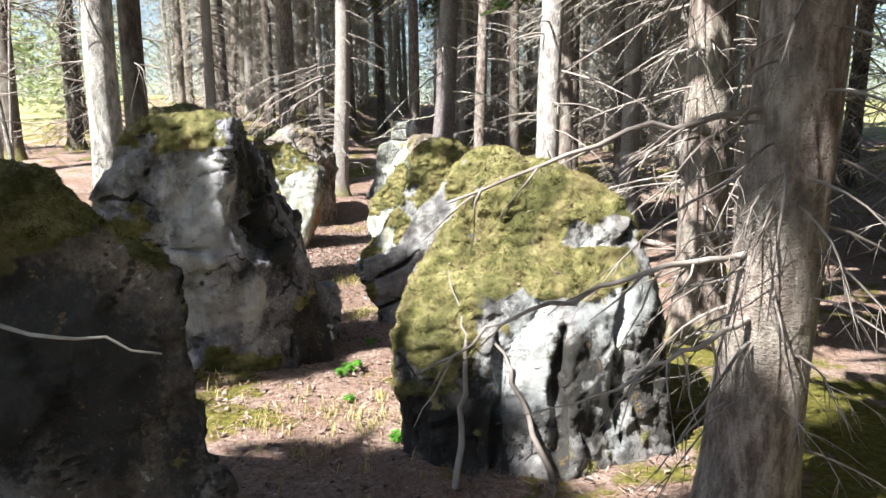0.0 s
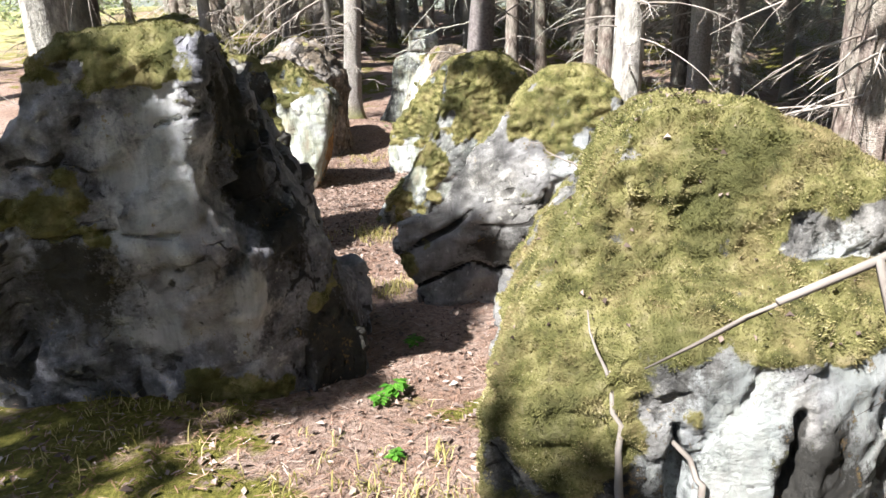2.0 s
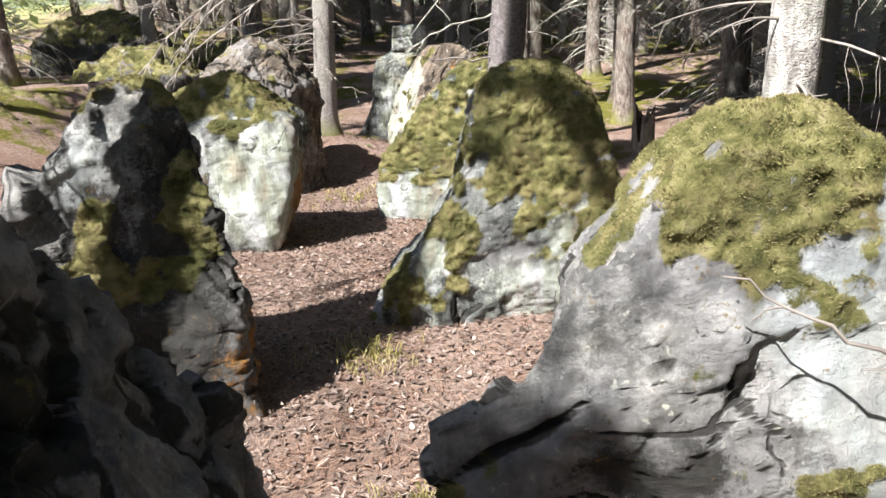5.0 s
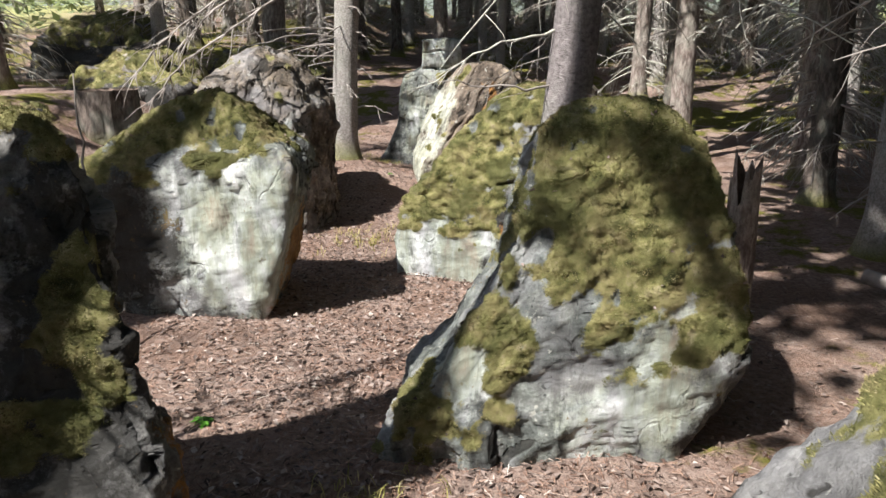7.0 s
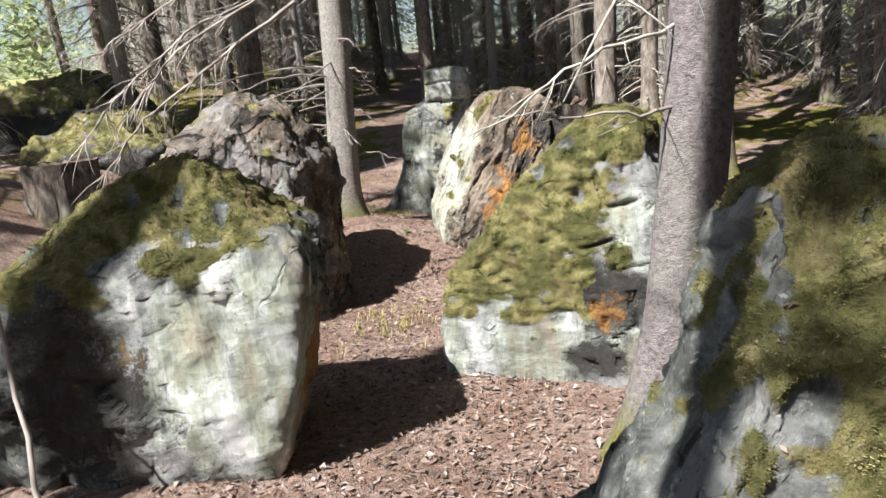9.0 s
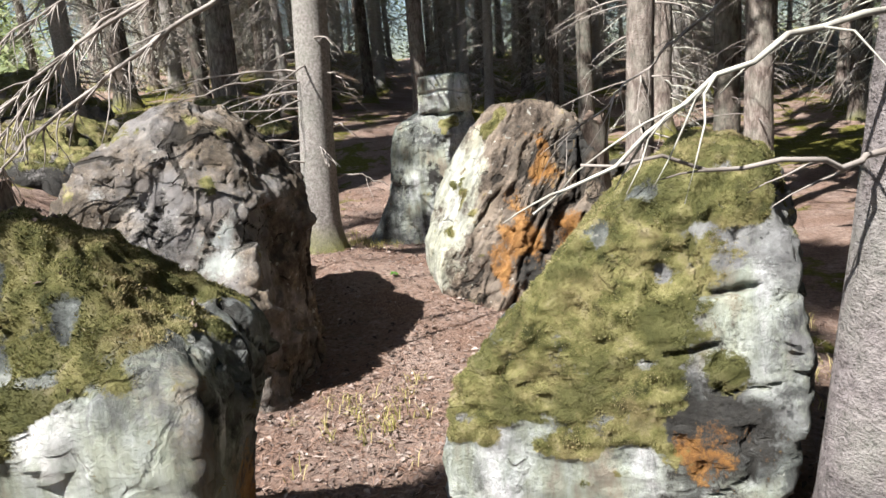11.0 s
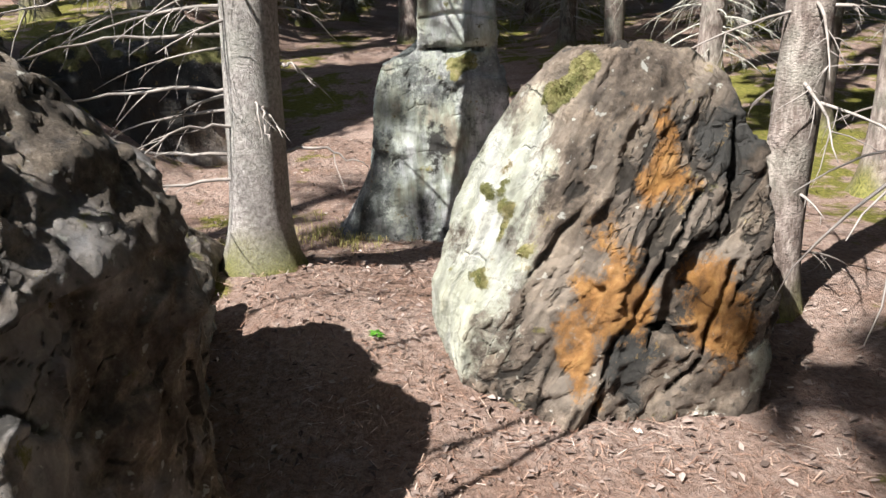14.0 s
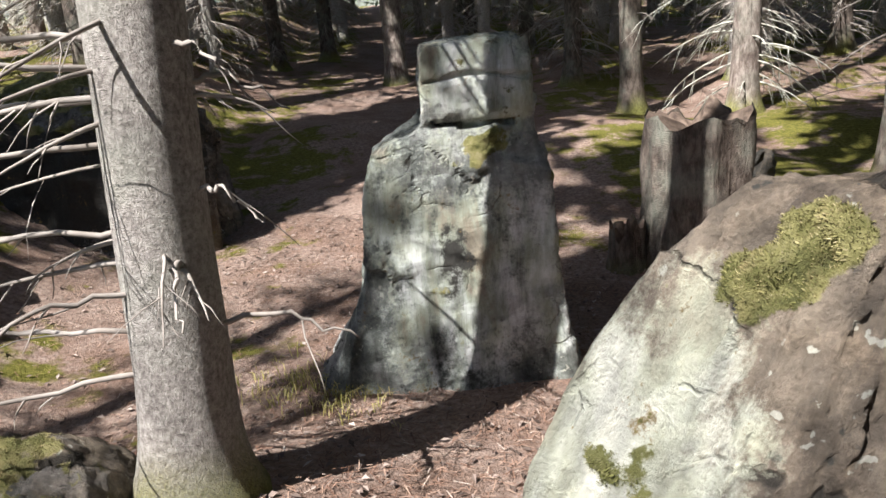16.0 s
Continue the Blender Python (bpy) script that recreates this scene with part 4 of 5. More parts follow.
def crown_mesh(rng, low, high, reach, boughs, sprays):
    """Drooping boughs hung with small flat sprays of needles, with gaps between them."""
    verts, faces = [], []
    for _ in range(boughs):
        f = rng.random() ** 0.8
        z = low + (high - low) * f
        h = rng.random() * 6.283
        ln = reach * (1 - 0.85 * f) * rng.uniform(0.6, 1.1)
        d = Vector((math.cos(h), math.sin(h), -0.25))
        for _ in range(sprays):
            t = rng.uniform(0.2, 1.0)
            p = Vector((0, 0, z)) + d * ln * t + Vector((rng.gauss(0, 0.16), rng.gauss(0, 0.16), rng.gauss(0, 0.1) - 0.3 * t * t))
            a = Vector((rng.uniform(-1, 1), rng.uniform(-1, 1), rng.uniform(-0.7, 0.2))).normalized() * rng.uniform(0.14, 0.36)
            b = a.cross(Vector((rng.uniform(-0.4, 0.4), rng.uniform(-0.4, 0.4), 1))).normalized() * rng.uniform(0.05, 0.11)
            k = len(verts)
            verts += [p - a * 0.4, p + b, p + a, p - b]
            faces.append((k, k + 1, k + 2, k + 3))
    return mesh_of("crown", verts, faces, NEEDLES, False)


def spruce(seed, r, height, at=(0, 0), bark=BARK, twig=TWIG, bends=((0, 0, 0), (1, 0, 0)), low=0.5, per_metre=9, reach=1.3, twigs=6, crown_low=5.5,
           label="tall spruce with bare dead lower branches", boughs=26, crown_reach=1.7, thick=0.009, group="spruces in the wood", flare=0.6, droop=0.6):
    rng = random.Random(seed)
    ob = thing("spruce", label, "tree", (at[0], at[1], ground_z(*at) - 0.02), group)
    part("trunk", trunk_mesh(r, height, seed, bark, bends, flare=flare), ob, "grey-brown scaly bark")

    def axis(z):
        k = max(0, min(len(bends) - 2, next((i for i in range(len(bends) - 1) if z <= bends[i + 1][0]), len(bends) - 2)))
        f = max(0, (z - bends[k][0]) / (bends[k + 1][0] - bends[k][0]))
        return Vector((bends[k][1] + f * (bends[k + 1][1] - bends[k][1]), bends[k][2] + f * (bends[k + 1][2] - bends[k][2]), z))

    part("deadwood", dead_branch_mesh(rng, r, low, crown_low + 0.5, per_metre, reach, twigs, twig, axis, thick, droop), ob, "bare grey dead branches", "stuff")
    if boughs:
        part("crown", crown_mesh(rng, crown_low, height, crown_reach, boughs, 40), ob, "green needle crown", "stuff")
    return ob


# trees beside the walk
spruce(21, 0.15, 15, (-1.93, 13.47), BARK_PALE, TWIG, ((0, 0, 0), (1.6, 0.1, 0), (3.0, 0.15, 0), (15, 0.3, 0)), low=0.25, per_metre=9, reach=1.0, twigs=4, label="slender pale-barked spruce with short snapped branches", crown_low=7.5, boughs=30)
spruce(22, 0.132, 15, (-0.22, 8.78), BARK_GREY, TWIG_LICHEN, ((0, 0, 0), (0.6, 0.12, 0.04), (1.2, 0.21, 0.1), (1.8, 0.26, 0.12), (15, 0.9, 0.3)), low=1.5, per_metre=7, reach=1.6, twigs=5, label="leaning pale spruce rising behind a mossy stone", crown_low=5.0, boughs=120, crown_reach=2.3)
spruce(23, 0.115, 14, (0.93, 6.75), BARK_WHITE, TWIG, ((0, 0, 0), (2, 0.05, 0), (14, 0.4, 0)), low=1.0, per_metre=8, reach=1.4, label="pale-barked spruce behind a cracked stone", crown_low=4.6, boughs=100, crown_reach=2.0)
spruce(24, 0.15, 15, (1.02, 2.35), BARK, TWIG_DARK, ((0, 0, 0), (1.5, 0.12, 0.05), (15, 0.5, 0)), low=0.25, per_metre=40, reach=1.0, twigs=8, droop=1.2, thick=0.006, label="spruce thick with dead twigs next to the path", crown_low=4.0, boughs=110, crown_reach=2.0)
spruce(25, 0.11, 14, (0.62, 13.0), BARK, TWIG, ((0, 0, 0), (2, 0.05, 0), (14, 0.5, 0)), low=0.3, per_metre=10, reach=1.2, label="thin spruce behind a rusty slab", crown_low=6, boughs=60)
spruce(26, 0.24, 18, (-4.2, 20.0), BARK, TWIG_DARK, low=1.0, label="stout dark-barked spruce on the slope", crown_low=6)
spruce(27, 0.17, 17, (2.95, 16.85), BARK_DARK, TWIG_DARK, low=0.8, label="dark spruce at the edge of the stones")
spruce(28, 0.15, 17, (2.5, 15.0), BARK, TWIG_DARK, low=0.6)
spruce(29, 0.2, 18, (-0.95, 24.7), BARK, TWIG_DARK, low=1.5)
spruce(30, 0.15, 18, (2.0, 20.7), BARK_DARK, TWIG_DARK, low=1.2)
spruce(31, 0.13, 14, (2.6, 10.2), BARK_PALE, TWIG, low=0.5, per_metre=10, crown_low=3.8, boughs=110, crown_reach=2.2)
spruce(32, 0.16, 16, (1.75, 4.9), BARK, TWIG, low=0.3, per_metre=16, reach=1.5, crown_low=3.8, boughs=110, crown_reach=2.2)
spruce(33, 0.13, 16, (2.3, 6.2), BARK, TWIG, low=0.3, per_metre=14, reach=1.5, crown_low=3.8, boughs=110, crown_reach=2.2)
spruce(34, 0.12, 15, (2.6, 3.6), BARK_DARK, TWIG, low=0.3, per_metre=16, reach=1.4, crown_low=3.8, boughs=110, crown_reach=2.2)
spruce(35, 0.12, 15, (3.3, 7.9), BARK, TWIG, low=0.3, per_metre=14, reach=1.5, crown_low=3.8, boughs=110, crown_reach=2.2)

# unseen spruces, added only to shade the first stones and the near spruce
spruce(44, 0.13, 15, (-5.5, -3.7), BARK, TWIG, low=2.0, per_metre=8, crown_low=7.5, boughs=16, crown_reach=1.4)
spruce(38, 0.12, 8.9, (-5.3, -1.7), BARK, TWIG, crown_low=3.6, boughs=44, crown_reach=1.9)
spruce(42, 0.11, 10.5, (-6.2, 0.3), BARK, TWIG_DARK, low=2.0, per_metre=8, crown_low=4.6, boughs=13, crown_reach=1.2)

# spruces added up-sun to cast trunk stripes and dapple on stones and ground
spruce(39, 0.2, 13, (-5.9, 5.85), BARK, TWIG_DARK, low=3.0, per_metre=9, crown_low=10.0, boughs=14, crown_reach=1.3)
spruce(43, 0.12, 14, (-7.5, 9.2), BARK, TWIG_DARK, low=5.0, per_metre=10, crown_low=9.5, boughs=4, crown_reach=1.0, thick=0.018)
spruce(40, 0.09, 16, (-4.6, 4.0), BARK_PALE, TWIG, low=2.0, per_metre=5, crown_low=8.6, boughs=30, crown_reach=1.7)
spruce(41, 0.12, 14, (-6.6, 11.3), BARK_DARK, TWIG_DARK, low=2.2, per_metre=24, crown_low=8.0, boughs=22, crown_reach=1.3, thick=0.022)

# the wood around: a few built trees, set out again and again
kinds = [spruce(50 + k, 0.085 + 0.018 * k, 14 + k, (5.6 + 2.1 * k, -6.0 - 1.4 * k), (BARK, BARK_DARK, BARK_PALE, BARK, BARK_DARK)[k], (TWIG, TWIG_DARK, TWIG, TWIG_LICHEN, TWIG)[k],
                low=0.3, per_metre=26, reach=1.7, twigs=9, crown_low=5.0 + 0.3 * k, boughs=(16, 16, 42, 50, 50)[k], crown_reach=(1.4, 1.4, 2.2, 2.3, 2.3)[k], thick=0.011, droop=0.9) for k in range(5)]
taken = [(-1.93, 13.47), (-0.22, 8.78), (0.88, 6.75), (1.02, 2.35), (0.62, 13.0), (-4.2, 20), (2.95, 16.85), (2.5, 15), (-0.95, 24.7), (2, 20.7), (2.6, 10.2), (1.75, 4.9), (2.3, 6.2), (2.6, 3.6), (3.3, 7.9)]
rng = random.Random(7)
made = 0
# a few more crowns on the sunny side, added to shade slope and background
for x, y in ((-9.5, 12.6), (-8.3, 14.0), (-9.6, 14.6), (-11.2, 13.9), (-6.5, 14.4), (-7.8, 15.6), (-5.2, 16.6)):
    taken.append((x, y))
    copy_thing(kinds[2 + made % 3], pose(x, y, ground_z(x, y) - 0.03, 0, 0, 77 * made))
    made += 1
made = 0
while made < 290:
    x, y = rng.uniform(-26, 30), rng.uniform(-14, 62)
    if abs(x + 0.6) < 2.4 + 0.05 * max(0, y) and -3 < y < 19 or clearing(x, y) > 0:
        continue
    if -15 < x < -2 and -9 < y < 19 and (rng.random() < 0.9 or -2 < y - 0.87 * (x + 1) < 20.5):
        continue
    if abs(x + 0.4 + 0.02 * y) < 0.9 and y > 14:
        continue
    gap = 1.15 if y < 30 else 1.5
    if any((x - a) ** 2 + (y - b) ** 2 < gap * gap for a, b in taken):
        continue
    taken.append((x, y))
    tilt = pose(x, y, ground_z(x, y) - 0.03, rng.gauss(0, 1.6), rng.gauss(0, 1.6), rng.uniform(0, 360)) @ Matrix.Scale(rng.uniform(0.85, 1.25), 4)
    copy_thing(rng.choice(kinds[2:] if y > 19 or x > 2.5 else kinds[:2]), tilt)
    made += 1


# light-green growth and thin stems along the far edge of the wood
def far_growth():
    rng = random.Random(5)
    verts, faces = [], []
    spots = [(rng.uniform(-34, -11), rng.uniform(4, 60), rng.uniform(1.5, 6)) for _ in range(150)]
    spots += [(rng.uniform(18, 40), rng.uniform(6, 60), rng.uniform(2, 6)) for _ in range(70)]
    spots += [(rng.uniform(-40, 45), rng.uniform(60, 75), rng.uniform(5, 11)) for _ in range(150)]
    for x, y, h in spots:
        if clearing(x, y) < 0 and y < 60:
            continue
        z0 = ground_z(x, y)
        for _ in range(110):
            f = rng.random()
            w = 0.42 * h * (1 - 0.8 * f) * rng.random() ** 0.5
            th = rng.random() * 6.283
            p = Vector((x + w * math.cos(th), y + w * math.sin(th), z0 + 0.15 + h * f))
            a = Vector((rng.uniform(-1, 1), rng.uniform(-1, 1), rng.uniform(-0.5, 0.5))).normalized() * rng.uniform(0.1, 0.3)
            b = a.cross(Vector((rng.uniform(-1, 1), rng.uniform(-1, 1), 1))).normalized() * rng.uniform(0.05, 0.12)
            k = len(verts)
            verts += [p - a, p + b, p + a, p - b]
            faces.append((k, k + 1, k + 2, k + 3))
    tagged(new("far_growth", mesh_of("far_growth", verts, faces, FRESH, False)), "light green young growth along the sunny wood edge", "undergrowth", kind="stuff")


far_growth()


# pale thin saplings by the first stones
def sapling(x, y, h, lean, seed):
    rng = random.Random(seed)
    ob = thing("sapling", "thin bare pale-stemmed sapling by the path", "sapling", (x, y, ground_z(x, y) - 0.03), "saplings at the wood edge")
    verts, faces = [], []
    pts = [Vector((lean * (i / 8) ** 1.2 + rng.gauss(0, 0.02), rng.gauss(0, 0.02), h * i / 8)) for i in range(9)]
    tube(verts, faces, pts, [0.022 * (1 - 0.07 * i) for i in range(9)], 7)
    me = mesh_of("stem", verts, faces, BARK_PALE)
    set_attr(me, "moss", [0.0] * len(verts))
    part("stem", me, ob)
    verts, faces = [], []
    for _ in range(16):
        z = rng.uniform(0.25, 0.95) * h
        for line, radii, sides in branch_lines(rng, Vector((lean * (z / h) ** 1.2, 0, z)), rng.random() * 6.28, rng.uniform(0.3, 0.9), -0.3, 4, 0.006):
            tube(verts, faces, line, radii, sides)
    part("deadwood", mesh_of("deadwood", verts, faces, TWIG), ob, "", "stuff")


for k, (x, y, h, lean) in enumerate(((-3.1, 5.4, 3.6, -0.3), (-3.7, 6.1, 4.2, 0.2), (-4.3, 7.4, 4.5, -0.5), (-2.9, 6.4, 3.8, -0.25), (-4.9, 8.3, 4.6, 0.3), (-3.3, 4.6, 3.2, -0.4), (-5.6, 9.0, 4.8, -0.2))):
    sapling(x, y, h, lean, 200 + k)
spruce(36, 0.14, 15, (-2.82, 6.2), BARK_WHITE, TWIG, low=1.6, per_metre=6, crown_low=10, boughs=10, crown_reach=1.1, label="pale-barked tree standing behind the mossy stones")
spruce(37, 0.1, 15, (-2.45, 5.95), BARK_DARK, TWIG_DARK, low=1.6, per_metre=6, crown_low=10, boughs=8, crown_reach=1.0, label="dark slim tree close beside a pale one")


# moss-capped rocks on the slope
def mossy_rock(x0, x1, y0, y1, z0, z1, seed):
    dx, dy = (x1 - x0), (y1 - y0)
    stone("dark low rock under a cap of green moss", [
        (z0, quad(x0, x1, y0, y1)), (z0 + 0.5 * (z1 - z0), quad(x0 + 0.06 * dx, x1 - 0.04 * dx, y0 + 0.08 * dy, y1)),
        (z0 + 0.75 * (z1 - z0), quad(x0 + 0.14 * dx, x1 - 0.2 * dx, y0 + 0.2 * dy, y1)), (z0 + 0.92 * (z1 - z0), quad(x0 + 0.35 * dx, x1 - 0.38 * dx, y0 + 0.4 * dy, y1 - 0.2 * dy))],
        ROCK_BROWN, seed, "olive moss cap", 9000, name="boulder", moss_top=0.75, moss_low=0.5, rows=44, per_edge=26, tuft_size=0.01, facet=0.12, rough=0.12, big=0.6, bed=z0 - 0.5,
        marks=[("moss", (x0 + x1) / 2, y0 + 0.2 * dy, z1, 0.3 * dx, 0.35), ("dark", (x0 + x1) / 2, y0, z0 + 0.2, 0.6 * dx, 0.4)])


mossy_rock(-5.7, -4.0, 14.2, 15.6, 0.5, 1.5, 31)
mossy_rock(-7.0, -5.1, 16.0, 17.6, 1.0, 2.05, 32)
mossy_rock(-4.9, -2.7, 16.9, 18.2, 0.55, 1.55, 33)
mossy_rock(-6.2, -4.6, 11.0, 12.3, 0.4, 1.1, 34)
mossy_rock(-3.9, -3.0, 10.6, 11.5, 0.0, 0.55, 35)
mossy_rock(1.1, 2.0, 17.0, 17.9, 0.0, 0.5, 36)


# ---- stumps ----
def stump(x, y, r, h, seed, label, ragged, mat):
    rng = random.Random(seed)
    ob = thing("tree_stump", label, "tree stump", (x, y, ground_z(x, y) - 0.03))
    sides, rings = 40, 26
    verts, mo = [], []
    for k in range(rings + 1):
        f = k / rings
        for s in range(sides):
            th = 2 * math.pi * s / sides
            c, q = math.cos(th), math.sin(th)
            top = h * (1 - ragged * (0.5 + 0.9 * noise.noise(Vector((c * 2.2, q * 2.2, seed)))))
            z = f * top
            rr = r * (1 + 0.35 * math.exp(-z / 0.15)) * (1 + 0.12 * noise.noise(Vector((c * 3, q * 3, z * 1.2 + seed))) + 0.16 * noise.noise(Vector((c * 9, q * 9, z * 2.2))))
            verts.append((rr * c, rr * q, z))
            mo.append(0.5 * max(0, 1 - z / 0.15))
    faces = [(j * sides + i, j * sides + (i + 1) % sides, (j + 1) * sides + (i + 1) % sides, (j + 1) * sides + i) for j in range(rings) for i in range(sides)]
    me = mesh_of("bark", verts, faces, mat)
    set_attr(me, "moss", mo)
    part("bark", me, ob, "flaking grey bark")
    ring = verts[-sides:]
    cap = [tuple(c * (1 - 0.33 * k) if a < 2 else c - 0.05 * k - 0.03 * rng.random() for a, c in enumerate(p)) for k in range(3) for p in ring] + [(0, 0, h * (1 - 0.6 * ragged) - 0.12)]
    cf = [(j * sides + i, j * sides + (i + 1) % sides, (j + 1) * sides + (i + 1) % sides, (j + 1) * sides + i) for j in range(2) for i in range(sides)]
    cf += [(2 * sides + i, 2 * sides + (i + 1) % sides, 3 * sides) for i in range(sides)]
    part("broken_top", mesh_of("broken_top", cap, cf, WOOD_ROT), ob, "weathered splintered wood")


stump(0.78, 15.8, 0.33, 1.12, 3, "tall broken stump with flaking bark", 0.2, BARK_DARK)
stump(0.3, 15.75, 0.1, 0.42, 5, "small rotten red-brown stump", 0.4, BARK_DARK)
stump(-4.25, 12.6, 0.3, 0.55, 8, "flat-topped mossy stump on the slope", 0.05, BARK_DARK)
stump(0.95, 8.75, 0.075, 1.05, 9, "thin broken snag behind a mossy stone", 0.3, BARK)


# ---- loose branches, sticks and boughs ----
def bough(label, points, r, mat, seed, twigs=6, name="dead_branch", category="branch"):
    rng = random.Random(seed)
    pts = [Vector(p) for p in points]
    line = []
    for a, b in zip(pts, pts[1:]):
        for k in range(6):
            line.append(a.lerp(b, k / 6) + Vector((rng.gauss(0, 0.008), rng.gauss(0, 0.008), rng.gauss(0, 0.008))))
    line.append(pts[-1])
    n = len(line)
    verts, faces = [], []
    tube(verts, faces, line, [r * (1 - 0.75 * i / n) for i in range(n)], 7)
    ob = tagged(new(name, mesh_of(name, verts, faces, mat)), label, category)
    for _ in range(twigs):
        i = rng.randrange(n // 4, n - 1)
        d = (line[min(i + 1, n - 1)] - line[i - 1]).normalized()
        td = (d + Vector((rng.uniform(-0.9, 0.9), rng.uniform(-0.9, 0.9), rng.uniform(-1, 0.4)))).normalized()
        tp, ln = [line[i]], rng.uniform(0.08, 0.34)
        for _ in range(4):
            td = (td + Vector((rng.uniform(-0.25, 0.25), rng.uniform(-0.25, 0.25), rng.uniform(-0.3, 0.1)))).normalized()
            tp.append(tp[-1] + td * ln / 4)
        verts, faces = [], []
        tube(verts, faces, tp, [r * 0.4, r * 0.34, r * 0.26, r * 0.18, r * 0.1], 4)
        part("twig", mesh_of("twig", verts, faces, mat), ob)
    return ob


bough("long dark dead branch reaching over a mossy stone", [(1.0, 2.35, 1.5), (0.55, 2.2, 1.43), (0.02, 2.1, 1.24)], 0.012, TWIG_DARK, 1)
bough("forked grey dead branch in front of a stone", [(1.0, 2.35, 1.05), (0.67, 2.15, 1.04), (0.25, 2.1, 0.93), (-0.06, 2.1, 0.74)], 0.012, TWIG, 2, 9)
bough("grey dead branch with forked twigs", [(1.0, 2.3, 0.85), (0.72, 2.1, 0.8), (0.4, 2.05, 0.66)], 0.011, TWIG, 3, 9)
bough("pale dead branch over the first stone", [(-1.5, 1.5, 1.12), (-0.95, 1.55, 1.05), (-0.62, 1.6, 0.96)], 0.008, TWIG_LICHEN, 4, 0)
bough("lichen-crusted branch hanging by a spruce", [(0.7, 11.3, 1.9), (0.25, 10.95, 1.65), (0.0, 10.9, 1.48), (-0.2, 10.92, 1.3), (-0.38, 10.9, 1.18)], 0.009, TWIG, 5, 12)
bough("thin stick leaning on a stone", [(-2.35, 8.3, 0.0), (-2.62, 8.75, 0.85), (-2.66, 8.85, 1.4)], 0.012, TWIG, 6, 0, "stick", "stick")
bough("dry stick propped against a stone", [(0.05, 2.8, 0.0), (0.1, 2.95, 0.45), (0.08, 3.02, 0.72)], 0.016, TWIG, 7, 1, "stick", "stick")
bough("slanting dead stick at a stone foot", [(0.45, 2.8, 0.0), (0.3, 2.93, 0.4), (0.2, 3.0, 0.62)], 0.015, TWIG_DARK, 8, 0, "stick", "stick")
bough("thin twig across a grey stone face", [(0.75, 5.1, 0.62), (0.4, 5.2, 0.8), (0.12, 5.3, 0.93)], 0.008, TWIG_DARK, 9, 3)
bough("pale twig stretching over a stone", [(1.3, 5.2, 1.0), (0.8, 5.0, 0.95), (0.35, 5.05, 0.9)], 0.008, TWIG, 10, 3)
bough("fallen grey log on the forest floor", [(2.0, 9.3, 0.1), (2.6, 8.6, 0.06), (3.4, 7.8, 0.08)], 0.05, TWIG, 11, 4, "fallen_log", "log")
bough("hanging dead bough of grey twigs", [(-1.75, 11.0, 2.05), (-2.25, 10.72, 1.72), (-2.7, 10.65, 1.42), (-3.05, 10.65, 1.08)], 0.013, TWIG, 12, 40)
bough("hanging dead bough with fine twigs", [(-1.8, 11.1, 2.2), (-2.5, 10.8, 1.8), (-2.9, 10.75, 1.4)], 0.012, TWIG, 13, 34)
bough("drooping dead bough of pale twigs", [(-1.9, 11.9, 2.3), (-2.6, 11.4, 1.95), (-3.1, 11.2, 1.55), (-3.4, 11.1, 1.2)], 0.012, TWIG, 16, 44)
bough("drooping dead bough with thin side twigs", [(-2.0, 12.2, 2.5), (-2.9, 11.9, 2.2), (-3.6, 11.7, 1.8)], 0.011, TWIG, 17, 40)
bough("bare branch leaning over the mossy stones", [(-0.0, 8.9, 1.62), (-0.45, 8.7, 1.52), (-0.85, 8.6, 1.3)], 0.008, TWIG_LICHEN, 14, 8)
bough("thin bare branch beside the leaning tree", [(0.0, 8.9, 1.3), (-0.3, 8.75, 1.32), (-0.75, 8.7, 1.36)], 0.008, TWIG, 15, 3)
for k, (z, a, ln) in enumerate(((0.5, 200, 0.9), (0.62, 172, 1.1), (0.78, 215, 0.6), (0.95, 185, 1.2), (1.2, 195, 1.1), (1.32, 165, 1.0), (1.5, 178, 1.3), (1.42, 205, 1.0), (0.62, 0, 0.42), (1.05, -20, 0.22), (1.35, 10, 0.3), (0.85, -75, 0.3), (1.45, -30, 0.25))):
    c, q = math.cos(radians(a)), math.sin(radians(a))
    x, y, z0 = -1.85, 13.47, 0.2
    bough("bare grey stub of a spruce branch", [(x + 0.1 * c, y + 0.1 * q, z0 + z), (x + (0.1 + ln / 2) * c, y + (0.1 + ln / 2) * q, z0 + z + 0.01), (x + (0.1 + ln) * c, y + (0.1 + ln) * q, z0 + z - 0.1)], 0.01, TWIG, 40 + k, 7 if ln > 0.5 else 1)

# ---- small growth and litter ----
def scatter(name, label, category, mat, count, spread, build, seed):
    rng = random.Random(seed)
    verts, faces = [], []
    while count:
        x, y = spread(rng)
        count -= 1
        build(rng, x, y, ground_z(x, y) - 0.03 * math.exp(-((x - path_x(y)) / 0.75) ** 2), verts, faces)
    tagged(new(name, mesh_of(name, verts, faces, mat, False)), label, category, kind="stuff")


def needle(rng, x, y, z, verts, faces):
    th, ln = rng.random() * 6.283, rng.uniform(0.02, 0.07)
    a, b = Vector((math.cos(th), math.sin(th), rng.uniform(-0.1, 0.2))) * ln, Vector((-math.sin(th), math.cos(th), 0)) * 0.0014
    p, k = Vector((x, y, z + 0.014)), len(verts)
    verts += [p - b, p + b, p + a + b, p + a - b]
    faces.append((k, k + 1, k + 2, k + 3))


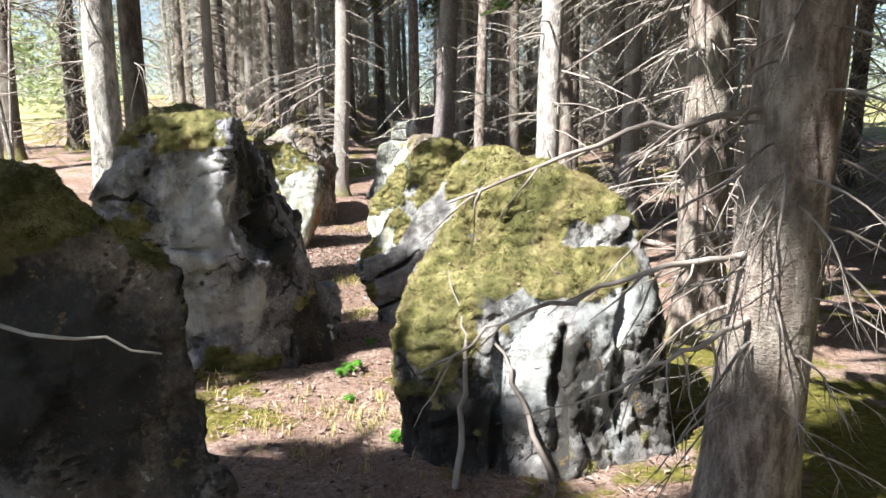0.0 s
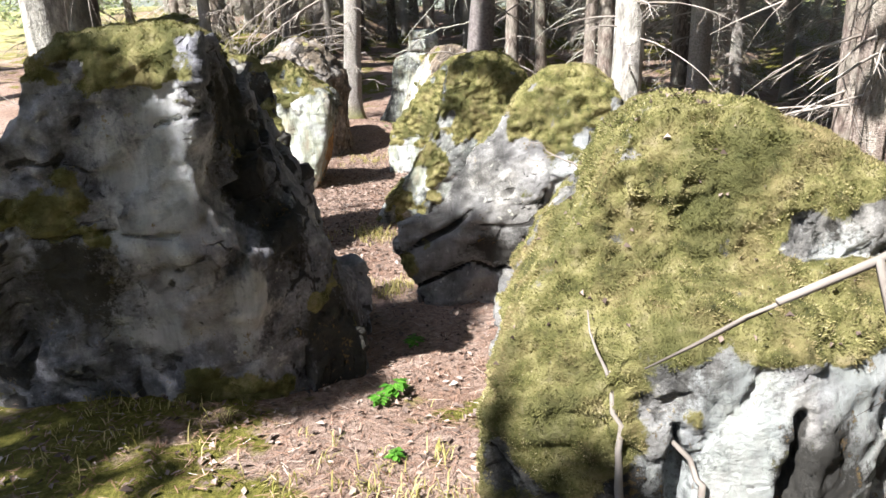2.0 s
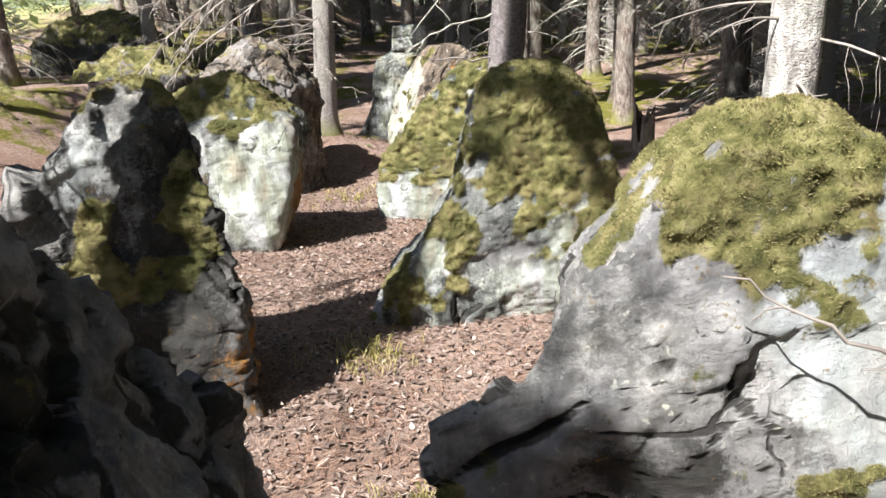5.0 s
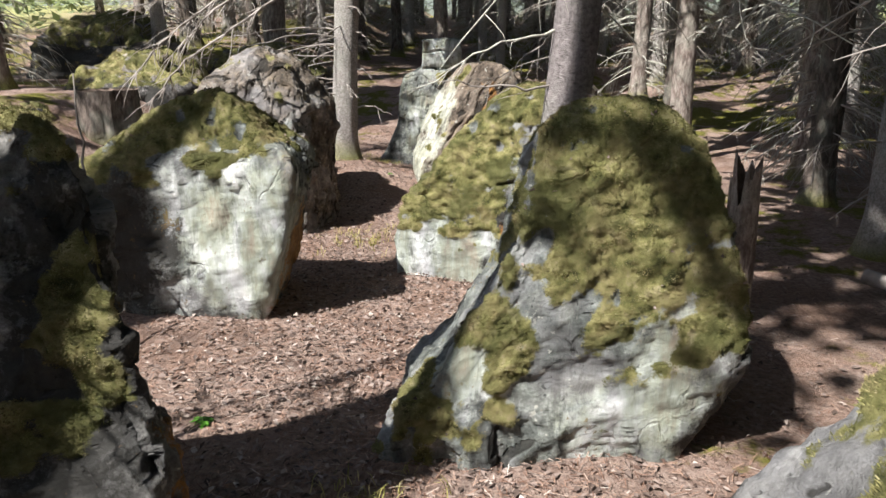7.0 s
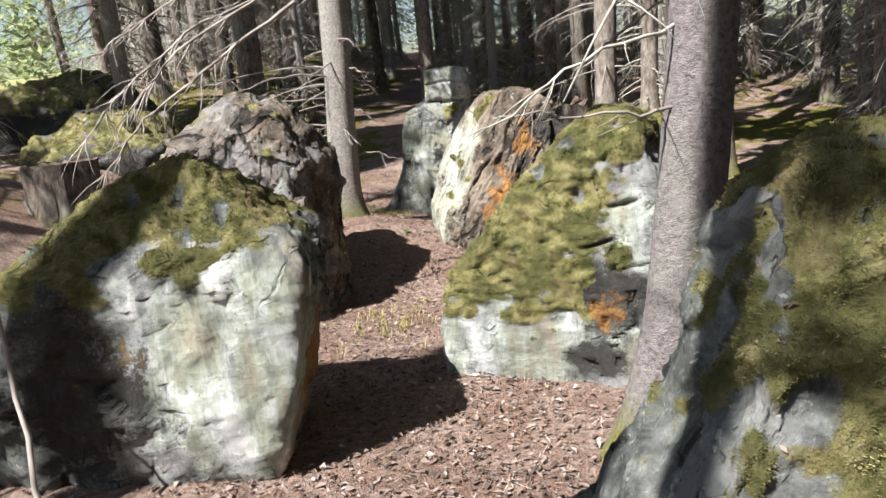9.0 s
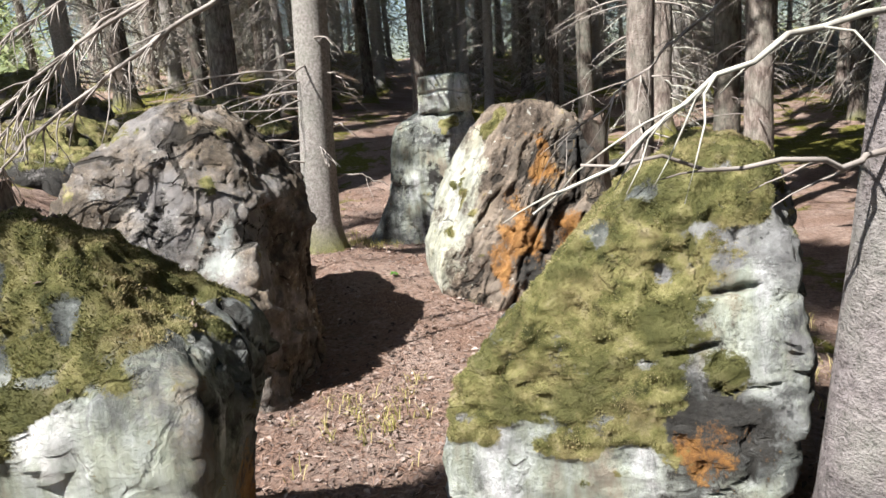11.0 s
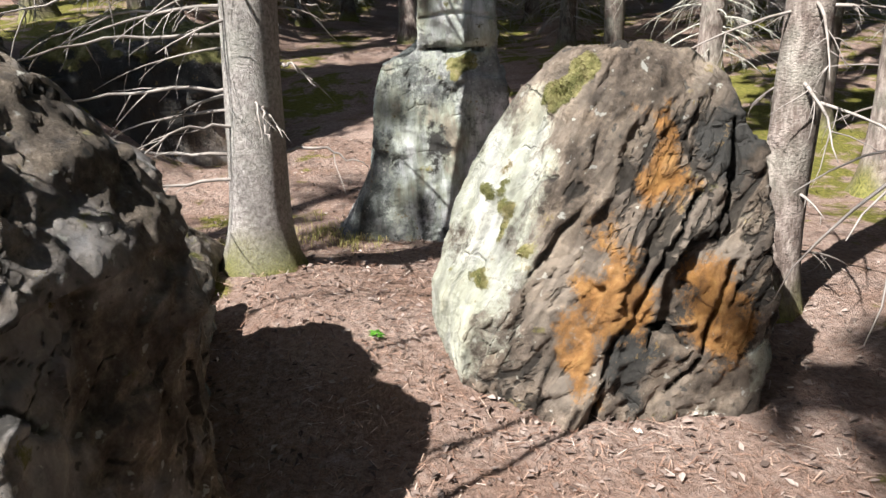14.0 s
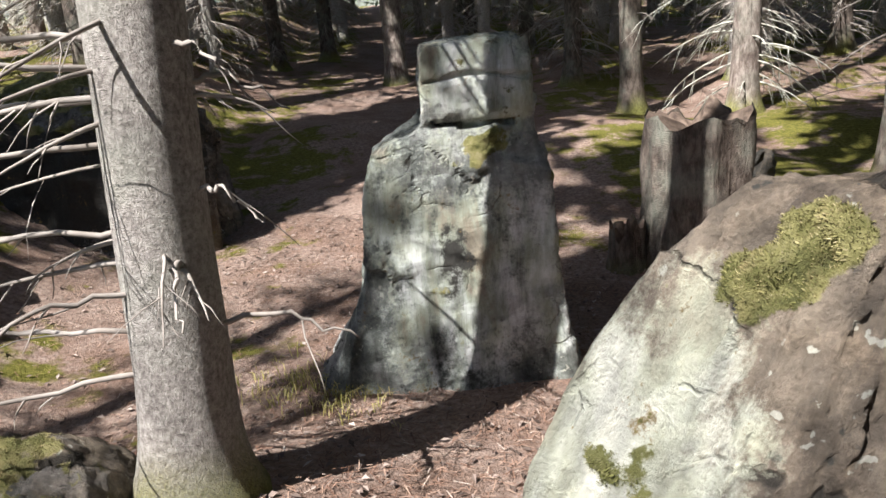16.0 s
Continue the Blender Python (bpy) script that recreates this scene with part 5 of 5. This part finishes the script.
def blade(rng, x, y, z, verts, faces):
    for _ in range(rng.randint(3, 8)):
        th, ln = rng.random() * 6.283, rng.uniform(0.03, 0.085)
        q = Vector((x + rng.gauss(0, 0.02), y + rng.gauss(0, 0.02), z))
        out, side = Vector((math.cos(th), math.sin(th), 0)), Vector((-math.sin(th), math.cos(th), 0)) * 0.0022
        k = len(verts)
        m = q + out * ln * 0.25 + Vector((0, 0, ln * 0.6))
        t = q + out * ln * rng.uniform(0.5, 0.9) + Vector((0, 0, ln * rng.uniform(0.5, 1)))
        verts += [q - side, q + side, m + side, m - side, t]
        faces += [(k, k + 1, k + 2, k + 3), (k + 3, k + 2, k + 4)]


def near_walk(rng):
    y = rng.uniform(0.6, 17.5)
    return path_x(y) + rng.gauss(0, 1.35), y


def leafy(rng):
    y = rng.gauss(8.3, 1.9)
    return -1.1 + rng.gauss(0, 0.8), y


def tussocks(rng):
    x, y, s = rng.choice(((-1.75, 14.65, 0.16), (-1.55, 14.4, 0.12), (-0.35, 3.4, 0.22), (-0.75, 3.6, 0.25), (-0.68, 5.7, 0.08), (-1.4, 10.7, 0.2), (1.15, 5.0, 0.2), (-1.6, 4.2, 0.25), (1.0, 11.0, 0.3), (-0.9, 7.0, 0.12), (0.1, 3.9, 0.2)))
    return x + rng.gauss(0, s), y + rng.gauss(0, s)


scatter("leaf_litter", "dry brown leaves strewn over the path", "leaf litter", LITTER, 13000, near_walk, leaf, 1)
scatter("leaf_litter", "curled pale dry leaves lying thick between stones", "leaf litter", LITTER, 7500, leafy, leaf, 2)
scatter("needle_litter", "fallen grey-brown needles and bits of twig", "needle litter", NEEDLE_LITTER, 45000, near_walk, needle, 3)
scatter("grass", "dry yellow-green grass tussocks at the stone feet", "grass", GRASS, 550, tussocks, blade, 4)


def plant(x, y, size, seed):
    rng = random.Random(seed)
    verts, faces = [], []
    for _ in range(34):
        th, ln = rng.random() * 6.283, size * rng.uniform(0.35, 1.0)
        o = Vector((math.cos(th), math.sin(th), 0))
        s = Vector((-math.sin(th), math.cos(th), 0)) * size * 0.17
        q = o * ln * 0.5 + Vector((0, 0, size * rng.uniform(0.2, 0.6)))
        k = len(verts)
        verts += [q - o * size * 0.2, q + s, q + o * size * 0.3 + Vector((0, 0, -size * 0.1)), q - s]
        faces.append((k, k + 1, k + 2, k + 3))
    thing("green_plant", "small bright green leafy plant on the path", "plant", (x, y, ground_z(x, y) - 0.02), "green sprouts on the path", mesh_of("green_plant", verts, faces, SPROUT, False))


for k, (x, y, sz) in enumerate(((-0.56, 4.34, 0.1), (-0.5, 4.82, 0.08), (-0.52, 3.83, 0.06), (-1.3, 12.6, 0.05), (-0.62, 4.25, 0.07), (-0.2, 3.3, 0.09), (-1.68, 7.6, 0.07))):
    plant(x, y, sz, 70 + k)
